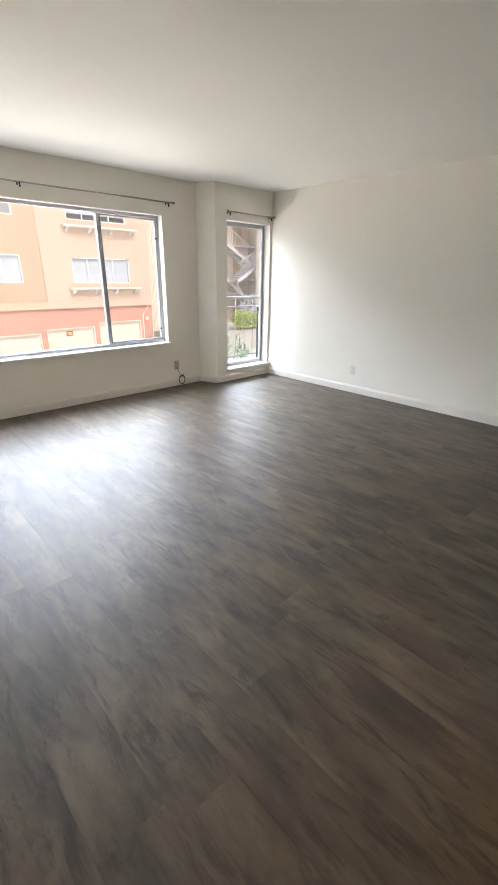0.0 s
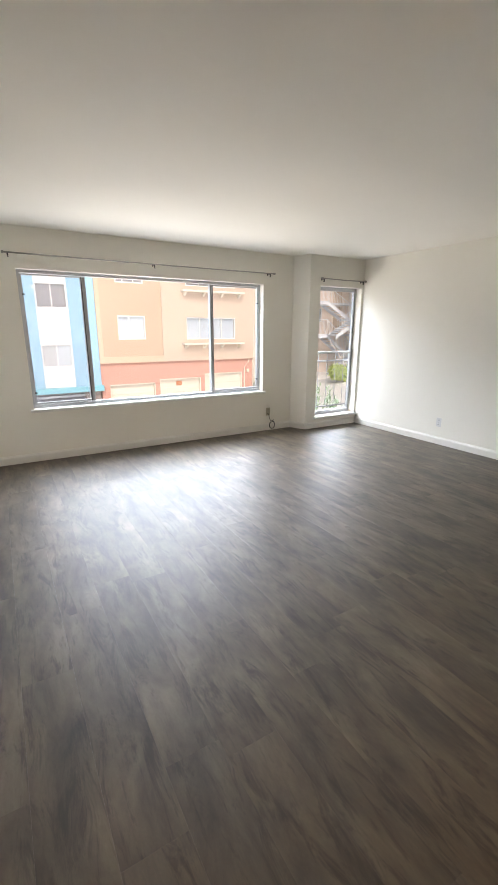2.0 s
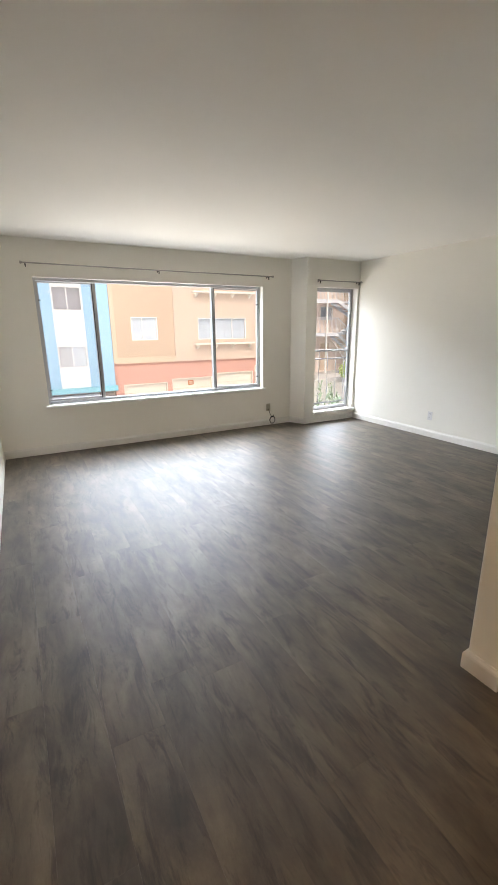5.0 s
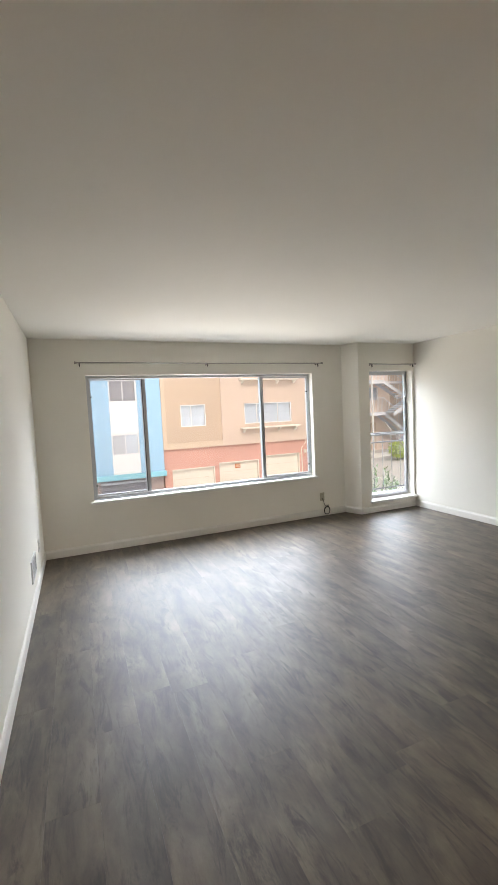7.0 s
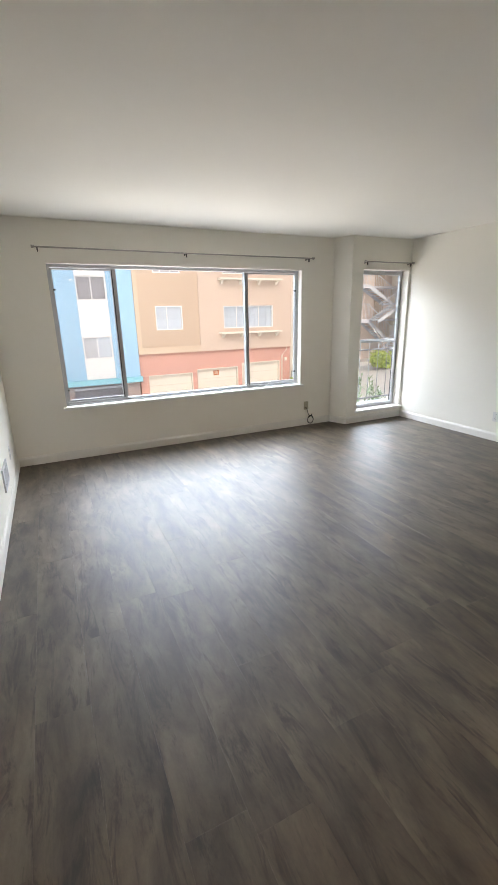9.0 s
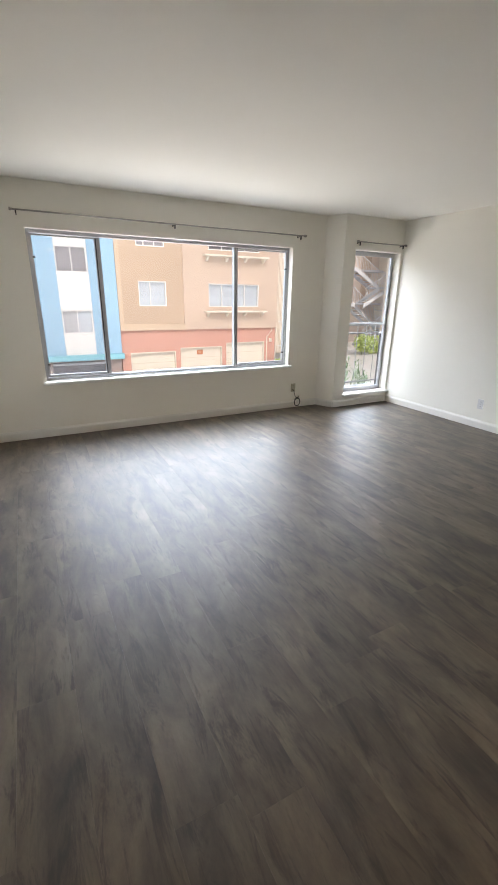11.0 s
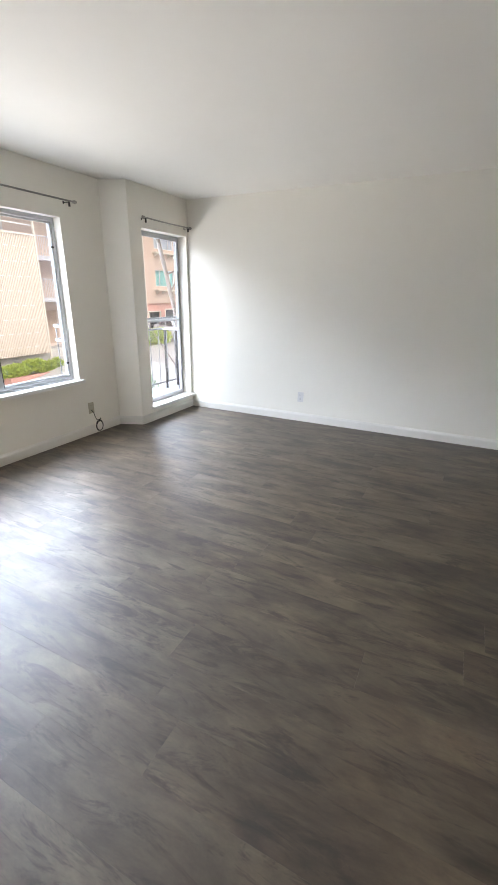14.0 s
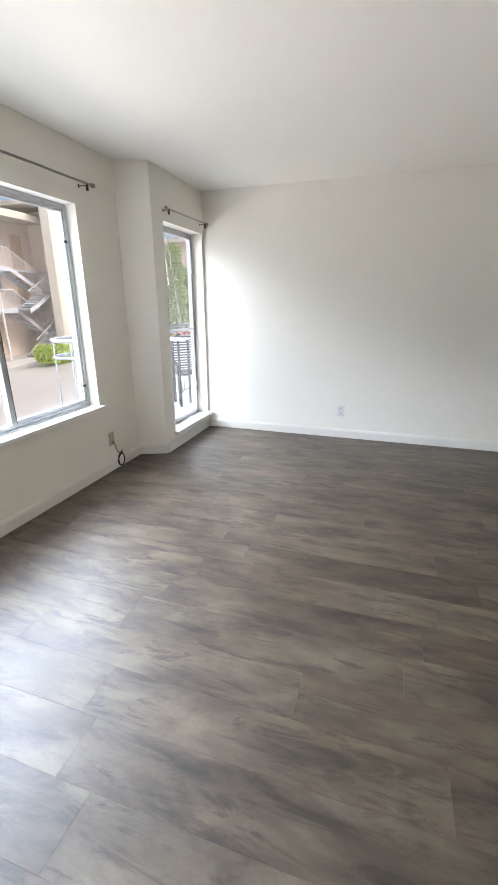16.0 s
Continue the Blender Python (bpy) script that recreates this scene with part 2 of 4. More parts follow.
def holder(name, label, category, group="", kind="", at=(0, 0, 0)):
    ob = new(name)
    ob.location = at
    ob.empty_display_size = 0.1
    return tagged(ob, label, category, group, kind)


def structure(name, bm, material, label=""):
    return tagged(part(name, bm, material, None, label), kind="structure")


def holed(x0, x1, z0, z1, y0, y1, holes):
    """A wall between two planes of y, with rectangular openings (x0, x1, z0, z1) cut through it."""
    bm = bmesh.new()
    xs = sorted({x0, x1, *(h[0] for h in holes), *(h[1] for h in holes)})
    zs = sorted({z0, z1, *(h[2] for h in holes), *(h[3] for h in holes)})
    nx, nz = len(xs) - 1, len(zs) - 1
    solid = [[not any(h[0] <= (xs[i] + xs[i + 1]) / 2 <= h[1] and h[2] <= (zs[k] + zs[k + 1]) / 2 <= h[3] for h in holes) for k in range(nz)] for i in range(nx)]
    verts = {}

    def v(i, j, k):
        if (i, j, k) not in verts:
            verts[i, j, k] = bm.verts.new((xs[i], (y0, y1)[j], zs[k]))
        return verts[i, j, k]

    full = lambda i, k: 0 <= i < nx and 0 <= k < nz and solid[i][k]
    for i in range(nx):
        for k in range(nz):
            if not solid[i][k]:
                continue
            bm.faces.new((v(i, 0, k), v(i + 1, 0, k), v(i + 1, 0, k + 1), v(i, 0, k + 1)))
            bm.faces.new((v(i, 1, k), v(i, 1, k + 1), v(i + 1, 1, k + 1), v(i + 1, 1, k)))
            if not full(i - 1, k):
                bm.faces.new((v(i, 0, k), v(i, 0, k + 1), v(i, 1, k + 1), v(i, 1, k)))
            if not full(i + 1, k):
                bm.faces.new((v(i + 1, 0, k), v(i + 1, 1, k), v(i + 1, 1, k + 1), v(i + 1, 0, k + 1)))
            if not full(i, k - 1):
                bm.faces.new((v(i, 0, k), v(i, 1, k), v(i + 1, 1, k), v(i + 1, 0, k)))
            if not full(i, k + 1):
                bm.faces.new((v(i, 0, k + 1), v(i + 1, 0, k + 1), v(i + 1, 1, k + 1), v(i, 1, k + 1)))
    return bm


def frame_bm(x0, x1, z0, z1, y0, y1, w, bottom=None):
    bottom = bottom or w
    return holed(x0, x1, z0, z1, y0, y1, [(x0 + w, x1 - w, z0 + bottom, z1 - w)])


# ---- the room ----
XW, XE, YN, YJ, YS, XP, H = -0.23, 4.915, 4.97, 4.720, 0.355, 1.632, 2.44
SW = 0.135  # thickness of the wing wall

wall_n = structure("wall_north", holed(XW - 0.16, 3.80, -0.2, H + 0.25, YN, YN + 0.18, [(0.33, 3.30, 0.59, 2.045)]), WALL, "off-white painted plaster wall with a wide window")
structure("wall_north_narrow", holed(4.0, XE + 0.17, -0.2, H + 0.25, YJ, YJ + 0.16, [(4.09, 4.88, 0.175, 2.05)]), WALL, "off-white painted plaster wall with a narrow window")
pier = prism([(3.80, YN), (3.902, YJ + 0.008), (3.905, YJ + 0.002), (3.910, YJ), (4.0, YJ), (4.0, YN + 0.18), (3.80, YN + 0.18)], -0.2, H + 0.25)
structure("wall_pier", pier, WALL, "off-white painted plaster pier with a splayed side")
structure("wall_east", boxes((XE, XE + 0.16, -2.6, YJ, -0.2, H + 0.25)), WALL, "off-white painted plain plaster wall")
structure("wall_west", boxes((XW - 0.16, XW, -2.6, YN, -0.2, H + 0.25)), WALL, "off-white painted plain plaster wall")
e = 0.012  # worn, rounded corner
wing = prism([(XE, YS), (XP + e, YS), (XP + 0.003, YS - 0.003), (XP, YS - e), (XP, YS - SW + e), (XP + 0.003, YS - SW + 0.003), (XP + e, YS - SW), (XE, YS - SW)], -0.2, H + 0.25)
structure("wall_wing", wing, WALL, "off-white painted wing wall with a worn end")
structure("wall_south", boxes((XW - 0.16, XE + 0.16, -2.76, -2.6, -0.2, H + 0.25)), WALL, "off-white painted wall closing the space behind")
structure("ceiling", boxes((XW - 0.16, XE + 0.17, -2.76, YN + 0.18, H + 0.003, H + 0.2)), CEIL, "off-white painted smooth ceiling")


def baseboard(points, name="baseboard"):
    """A moulded skirting along a line of points in plan, with the room on its left."""
    profile = [(0, 0), (0.014, 0), (0.014, 0.068), (0.0115, 0.078), (0.006, 0.086), (0.004, 0.092), (0, 0.094)]
    bm = bmesh.new()
    rings = []
    pts = [Vector(p) for p in points]
    for i, p in enumerate(pts):
        d0 = (p - pts[i - 1]).normalized() if i else (pts[1] - p).normalized()
        d1 = (pts[i + 1] - p).normalized() if i < len(pts) - 1 else d0
        n0, n1 = Vector((-d0.y, d0.x)), Vector((-d1.y, d1.x))
        n = (n0 + n1) / (1 + n0.dot(n1))
        rings.append([bm.verts.new((p.x + n.x * a, p.y + n.y * a, z + 0.001)) for a, z in profile])
    for r0, r1 in zip(rings, rings[1:]):
        for k in range(len(profile) - 1):
            bm.faces.new((r0[k], r1[k], r1[k + 1], r0[k + 1]))
    bm.faces.new(rings[0])
    bm.faces.new(rings[-1][::-1])
    bmesh.ops.recalc_face_normals(bm, faces=bm.faces)
    return structure(name, bm, BASE, "off-white painted moulded baseboard")


baseboard([(3.905, YJ), (3.80, YN), (XW, YN), (XW, -2.6), (XE, -2.6), (XE, YS - SW), (XP, YS - SW), (XP, YS), (XE, YS), (XE, YJ), (3.905, YJ)])

# ---- windows ----
window_1 = tagged(holder("window_1", "wide aluminium sliding window in three panes with white sill", "window"), kind="structure")
part("window_frame", frame_bm(0.33, 3.30, 0.59, 2.045, 5.055, 5.12, 0.030, 0.034), ALU, window_1)
part("window_sill", bevelled(boxes((0.295, 3.34, 4.932, 5.055, 0.558, 0.5905)), 0.006, 2), TRIM, window_1, "white painted wooden sill")
for n, (x, edge) in enumerate(((0.985, -1), (2.545, 1))):
    mull = part("mullion", boxes((x - 0.018, x + 0.018, 5.05, 5.10, 0.626, 2.009)), ALU, window_1)
    part("gasket", boxes((x + 0.0185 * edge, x + 0.026 * edge, 5.052, 5.098, 0.63, 2.005) if edge > 0 else (x - 0.026, x - 0.0185, 5.052, 5.098, 0.63, 2.005)), GASKET, mull, "dark rubber gasket")
for x0, x1 in ((0.360, 0.967), (2.563, 3.270)):
    sash = part("sash", frame_bm(x0 + 0.001, x1 - 0.001, 0.627, 2.008, 5.062, 5.09, 0.015, 0.022), ALU, window_1)
for x0, x1, y in ((0.383, 0.951, 5.075), (1.004, 2.518, 5.085), (2.580, 3.247, 5.075)):
    z0, z1 = (0.650, 1.992) if y < 5.08 else (0.628, 2.007)
    p = part("pane", boxes((x0, x1, y - 0.002, y + 0.002, z0, z1)), GLASS, window_1)
    p.visible_shadow = False
for x in (0.378, 3.252):
    for z in (0.76, 1.80):
        part("latch", bevelled(boxes((x - 0.012, x + 0.012, 5.045, 5.062, z - 0.009, z + 0.009)), 0.003), SLOT, window_1, "small black plastic latch")
scr = part("insect_screen", boxes((0.383, 0.951, 5.094, 5.0945, 0.65, 1.992)), SCREENMAT, window_1, "fine grey insect screen")
part("track", boxes((0.366, 3.264, 5.058, 5.062, 0.612, 0.624), (0.366, 3.264, 5.035, 5.055, 0.5925, 0.602)), ALU, window_1)

window_2 = tagged(holder("window_2", "tall narrow aluminium window with one crossbar and white sill", "window"), kind="structure")
part("window_frame", frame_bm(4.09, 4.88, 0.175, 2.05, 4.84, 4.885, 0.032), ALU, window_2)
part("casement_frame", frame_bm(4.123, 4.847, 0.208, 2.017, 4.832, 4.862, 0.02), ALU, window_2)
part("crossbar", boxes((4.1435, 4.8265, 4.834, 4.866, 1.102, 1.127)), ALU, window_2)
part("window_sill", bevelled(boxes((4.062, 4.905, 4.672, 4.84, 0.142, 0.1755)), 0.006, 2), TRIM, window_2, "white painted wooden sill")
for z0, z1 in ((0.229, 1.097), (1.131, 1.996)):
    p = part("pane", boxes((4.144, 4.826, 4.848, 4.852, z0, z1)), GLASS, window_2)
    p.visible_shadow = False
for z in (0.52, 1.70):
    hinge = boxes((4.822, 4.846, 4.812, 4.832, z - 0.028, z + 0.028), (4.800, 4.824, 4.816, 4.828, z + 0.004, z + 0.02))
    part("latch", bevelled(hinge, 0.003), ALU, window_2, "small metal casement latch")


def curtain_rod(x0, x1, y, z, wall_y, brackets, label):
    rod = holder("curtain_rod", label, "curtain rod", "curtain rods over the windows", at=(0, 0, 0))
    part("rod", tube(bmesh.new(), [(x0, y, z), ((x0 + x1) / 2, y, z - 0.004), (x1, y, z)], 0.0075, 10), NICKEL, rod, smooth=True)
    for x, s in ((x0, -1), (x1, 1)):
        cap = tube(bmesh.new(), [(x, y, z), (x + s * 0.004, y, z)], 0.0125, 12)
        tube(cap, [(x + s * 0.004, y, z), (x + s * 0.012, y, z)], 0.009, 12)
        tube(cap, [(x + s * 0.012, y, z), (x + s * 0.028, y, z)], 0.0145, 12)
        part("finial", cap, NICKEL, rod, "ringed nickel end cap", smooth=False)
    for x in brackets:
        b = boxes((x - 0.006, x + 0.006, wall_y - 0.003, wall_y, z - 0.022, z + 0.002), (x - 0.003, x + 0.003, y + 0.006, wall_y - 0.003, z - 0.013, z - 0.008), (x - 0.0045, x + 0.0045, y - 0.010, y + 0.006, z - 0.046, z - 0.0078))
        part("bracket", b, DARKMETAL, rod, "dark steel wall bracket")
    return rod


curtain_rod(0.25, 3.41, 4.90, 2.178, YN, (0.275, 1.76, 3.36), "long thin brushed nickel curtain rod above the wide window")
curtain_rod(4.085, 4.875, 4.665, 2.139, YJ, (4.10, 4.845), "short thin brushed nickel curtain rod above the narrow window")


def outlet(center, face, material, label, cover=False):
    """A duplex socket plate; face is the turn about z of its front (0 faces -y)."""
    ob = holder("wall_outlet", label, "electrical outlet", at=center)
    ob.rotation_euler = (0, 0, radians(face))
    part("cover_plate", bevelled(boxes((-0.036, 0.036, -0.006, 0, -0.058, 0.058)), 0.003, 2), material, ob)
    for z in (-0.026, 0.026):
        s = part("socket", bevelled(boxes((-0.017, 0.017, -0.009, -0.006, z - 0.014, z + 0.014)), 0.002), material, ob)
        if not cover:
            part("slot", boxes((-0.008, -0.005, -0.0095, -0.009, z - 0.004, z + 0.007), (0.005, 0.008, -0.0095, -0.009, z - 0.004, z + 0.007)), SLOT, s)
    part("screw", tube(bmesh.new(), [(0, -0.006, 0), (0, -0.0075, 0)], 0.003, 8), NICKEL, ob)
    return ob


outlet((3.40, YN, 0.278), 0, ALMOND, "almond plastic duplex wall outlet under the wide window")
outlet((XE, 3.20, 0.29), -90, OUTLETWHITE, "white plastic duplex outlet on the plain wall")
outlet((XW, 4.36, 0.335), 90, OUTLETWHITE, "white plastic duplex outlet near the corner")

cable = holder("coiled_cable", "black coaxial cable hanging from the outlet in a tied loop", "cable", at=(3.445, 4.94, 0.03))
loop = [(0.052 * math.cos(a) + 0.006, -0.008 - 0.010 * math.sin(a / 2), 0.052 + 0.058 * math.sin(a)) for a in [math.pi / 2 + 2 * math.pi * k / 24 for k in range(25)]]
part("loop", tube(bmesh.new(), loop, 0.0045, 8), CABLE, cable, smooth=True)
loop2 = [(0.046 * math.cos(a) + 0.002, -0.018 - 0.006 * math.sin(a / 2), 0.050 + 0.050 * math.sin(a)) for a in [math.pi / 2 + 2 * math.pi * k / 24 for k in range(25)]]
part("loop", tube(bmesh.new(), loop2, 0.0045, 8), CABLE, cable, smooth=True)
lead = [(-0.055, 0.022, 0.225), (-0.045, 0.0, 0.205), (-0.035, -0.002, 0.16), (-0.02, -0.006, 0.12), (0.004, -0.012, 0.105)]
part("lead", tube(bmesh.new(), lead, 0.0035, 8), CABLE, cable, smooth=True)
part("tie", tube(bmesh.new(), [(0.0, -0.02, 0.098), (0.02, -0.016, 0.118), (0.03, -0.014, 0.126)], 0.006, 8), CABLE, cable, smooth=True)

register = holder("wall_register", "white steel wall heating register with louvres above the baseboard", "vent", at=(XW, 3.79, 0.31))
part("frame", holed(-0.168, 0.168, -0.09, 0.09, -0.012, 0, [(-0.145, 0.145, -0.068, 0.068)]), REGISTER, register)
for k in range(9):
    z = -0.06 + 0.015 * k
    bm = boxes((-0.144, 0.144, -0.010, -0.002, z - 0.0012, z + 0.0012))
    bmesh.ops.rotate(bm, verts=bm.verts, cent=(0, -0.006, z), matrix=Matrix.Rotation(radians(-35), 3, "X"))
    part("louvre", bm, REGISTER, register)
part("backing", boxes((-0.15, 0.15, -0.0015, -0.0005, -0.07, 0.07)), SLOT, register)
register.rotation_euler = (0, 0, radians(90))

lamp = holder("ceiling_light", "small opal glass ceiling light at the room entrance", "ceiling light", at=(0.95, -1.25, H))
part("canopy", tube(bmesh.new(), [(0, 0, 0.002), (0, 0, -0.018)], 0.085, 24), NICKEL, lamp)
dome = bmesh.new()
bmesh.ops.create_uvsphere(dome, u_segments=24, v_segments=10, radius=0.07)
bmesh.ops.scale(dome, verts=dome.verts, vec=(1, 1, 0.55))
bmesh.ops.translate(dome, verts=dome.verts, vec=(0, 0, -0.03))
glow = mat("lit_opal_glass", (0.9, 0.8, 0.6), 0.4)
glow.node_tree.nodes["Principled BSDF"].inputs["Emission Color"].default_value = (1.0, 0.62, 0.32, 1)
glow.node_tree.nodes["Principled BSDF"].inputs["Emission Strength"].default_value = 2.0
part("shade", dome, glow, lamp, "warm glowing opal glass", smooth=True)
bulb = new("entry_lamp", bpy.data.lights.new("entry_lamp", "SPOT"))
bulb.data.energy, bulb.data.color, bulb.data.shadow_soft_size = 30, (1.0, 0.66, 0.38), 0.05
bulb.data.spot_size, bulb.data.spot_blend = radians(165), 0.5
bulb.location = (0.95, -1.25, H - 0.10)


# ---- the ground outside ----
def ground_z(x):
    return float(np.interp(x - 0.37, (4, 5.65, 12, 15, 18, 22, 40), (-3.55, -3.45, -3.05, -2.6, -1.9, -1.75, -1.45)))


gx = [-900, -60, -10, 0, 4, 5.65, 8, 10, 12, 13.5, 15, 16.5, 18, 20, 22, 26, 32, 40, 80, 900]
gy = [5.4, 8, 12, 16, 20, 24, 30, 60, 900]
bm = bmesh.new()
gv = [[bm.verts.new((x, y, ground_z(x))) for y in (-900, *gy)] for x in gx]
for a, b in zip(gv, gv[1:]):
    for k in range(len(gy)):
        bm.faces.new((a[k], b[k], b[k + 1], a[k + 1]))
structure("ground", bm, CONCRETE, "pale worn concrete yard sloping gently")


# ---- outside buildings ----
def outside_window(house, x0, x1, z0, z1, y, panes, blind=BLIND, cover=1.0, frame_mat=None, lights=()):
    """A framed window in the plane y, its panes side by side, with a blind or curtain behind. cover: how far down the blind hangs."""
    fm = frame_mat or WHITEPAINT
    w = part("window", frame_bm(x0, x1, z0, z1, y - 0.03, y + 0.06, 0.05), fm, house)
    n = len(panes) + 1
    xs = [x0 + 0.05, *panes, x1 - 0.05]
    for x in panes:
        part("mullion", boxes((x - 0.022, x + 0.022, y - 0.02, y + 0.04, z0 + 0.05, z1 - 0.05)), fm, w)
    for a, b in zip(xs, xs[1:]):
        part("pane", boxes((a + 0.001, b - 0.001, y + 0.005, y + 0.011, z0 + 0.051, z1 - 0.051)), FARGLASS, w).visible_shadow = False
    zb = z1 - 0.05 - (z1 - z0 - 0.1) * cover
    bb = bmesh.new()
    count = max(4, int((x1 - x0) / 0.12))
    for k in range(count):
        xa, xb = x0 + 0.05 + (x1 - x0 - 0.1) * k / count, x0 + 0.05 + (x1 - x0 - 0.1) * (k + 1) / count
        box(bb, xa, xb - 0.002, y + 0.09 + 0.005 * (k % 2), y + 0.11 + 0.005 * (k % 2), zb, z1 - 0.05)
    part("blind", bb, blind, w)
    # Grey sheet whose colour stands for the dim, hazy room.
    part("room_shade_panel", boxes((x0, x1, y + 0.30, y + 0.32, z0, z1)), GREYIN, w)
    return w


FARGLASS = glass_material("far_window_glass", (0.95, 0.97, 1.0))


def shelf(house, x0, x1, z, y, count=4, material=None):
    s = part("shelf", bevelled(boxes((x0, x1, y - 0.42, y, z - 0.09, z)), 0.01), material or CREAM, house, "cream painted ledge under the window")
    for k in range(count):
        x = x0 + 0.22 + (x1 - x0 - 0.44) * k / (count - 1)
        bm = prism([(0, 0), (0.30, 0), (0.30, 0.05), (0.06, 0.22), (0, 0.22)], -0.055, 0.055)
        bmesh.ops.transform(bm, verts=bm.verts, matrix=Matrix(((0, 0, 1, x), (-1, 0, 0, y - 0.001), (0, -1, 0, z - 0.091), (0, 0, 0, 1))))
        bmesh.ops.recalc_face_normals(bm, faces=bm.faces)
        part("bracket", bm, material or CREAM, s)


Y = 22.0
OUT = (0.37, 0.0, -0.15)
blue = holder("apartment_building", "bright blue stucco apartment building with a white window strip", "building", at=OUT)
part("wall", holed(-14, 4.03, -1.18, 4.10, Y, Y + 0.3, [(1.44, 2.82, -1.18, 4.10)]), BLUE, blue)
part("wall_side", boxes((3.83, 4.029, Y + 0.3, Y + 6, -1.18, 4.10), (-14, 4.03, Y + 6, Y + 6.2, -3.4, 4.1)), BLUE, blue)
part("fascia", bevelled(boxes((-14.1, 4.12, Y - 0.14, Y + 0.32, -1.45, -1.18)), 0.02), TEAL, blue, "teal painted ledge")
part("parapet", bevelled(boxes((-14.1, 4.10, Y - 0.10, Y + 0.34, 4.101, 4.38)), 0.02), mat("light_blue_paint", (0.42, 0.78, 0.93), 0.7), blue, "light blue roof edge")
part("roof", boxes((-14, 4.03, Y + 0.34, Y + 6.2, 4.11, 4.3)), ROOFMAT, blue)
part("spandrel", holed(1.441, 2.819, -1.179, 4.099, Y + 0.05, Y + 0.25, [(1.46, 2.80, -0.19, 0.88), (1.46, 2.80, 2.53, 3.64)]), WHITEPAINT, blue, "white painted panel strip")
outside_window(blue, 1.462, 2.798, 2.532, 3.638, Y + 0.12, (2.13,), GREYIN, 1.0)
outside_window(blue, 1.462, 2.798, -0.188, 0.878, Y + 0.12, (2.13,), mat("light_grey_curtain", (0.55, 0.55, 0.58), 0.8), 1.0)
part("curtain", boxes((2.16, 2.74, Y + 0.18, Y + 0.19, -0.13, 0.82)), BLIND, blue)
part("lower_wall", holed(-14, 4.0, -4.0, -1.451, Y + 0.25, Y + 0.45, [(0.80, 3.28, -3.5, -1.53), (-3.2, -0.6, -3.5, -1.53), (-7.2, -4.6, -3.5, -1.53)]), mat("grey_rose_stucco", (0.42, 0.34, 0.32), 0.9, vary=0.06), blue)
for x in (0.80, -3.2, -7.2):
    # Flat grey panel: the shade inside the bay is put into its colour.
    door = part("garage_shade_panel", boxes((x, x + 2.48, Y + 0.9, Y + 0.95, -3.6, -1.53)), GREYIN, blue, "grey panel standing for the shade inside an open garage bay")
    part("door_edge", boxes((x + 0.02, x + 2.46, Y + 0.40, Y + 0.48, -1.72, -1.62)), STEEL, blue)

orange = holder("apartment_building", "tan and salmon stucco apartment building over cream garage doors", "building", at=OUT)
tan_holes = [(5.07, 6.48, 1.07, 2.26), (5.07, 6.48, 3.82, 4.98)]
peach_holes = [(8.76, 11.80, 1.05, 2.23), (8.76, 11.80, 3.84, 4.99)]
part("wall_tan", holed(4.08, 7.38, 0.215, 6.6, Y + 0.06, Y + 0.3, tan_holes), TAN, orange, "darker tan recessed stucco bay")
part("wall", holed(7.38, 13.02, -0.1, 6.6, Y, Y + 0.3, peach_holes), PEACH, orange, "pale peach stucco wall")
part("wall_band", boxes((4.05, 7.379, Y, Y + 0.28, -0.1, 0.214)), TANBAND, orange)
part("pilaster", boxes((4.05, 4.26, Y + 0.02, Y + 0.2, 0.215, 6.6)), TANBAND, orange)
part("joint", boxes((4.27, 7.37, Y + 0.045, Y + 0.06, 2.52, 2.55)), TAN, orange)
part("wall_back", boxes((4.05, 13.0, Y + 6, Y + 6.2, -3.5, 6.6), (12.85, 13.0, Y + 0.3, Y + 6, -3.5, 6.6)), PEACH, orange)
part("roof", boxes((4.0, 16.0, Y - 0.5, Y + 6.4, 6.61, 6.85)), ROOFMAT, orange)
outside_window(orange, 5.072, 6.478, 1.072, 2.258, Y + 0.10, (5.66,), BLIND, 1.0)
outside_window(orange, 5.072, 6.478, 3.822, 4.978, Y + 0.10, (5.45, 5.98), GREYIN, 1.0)
outside_window(orange, 8.762, 11.798, 1.052, 2.228, Y + 0.06, (9.55, 10.9), BLIND, 1.0)
outside_window(orange, 8.762, 11.798, 3.842, 4.988, Y + 0.06, (9.55, 10.9), BLIND, 0.78)
shelf(orange, 8.45, 12.20, 0.86, Y)
shelf(orange, 8.45, 12.20, 3.62, Y)
doors = [(4.47, 6.87, -1.21), (7.14, 9.58, -1.055), (9.84, 12.30, -0.88)]
part("lower_wall", holed(4.05, 13.02, -4.0, -0.101, Y + 0.16, Y + 0.36, [(a, b, -4.0, z) for a, b, z in doors]), SALMON, orange, "salmon pink stucco base")
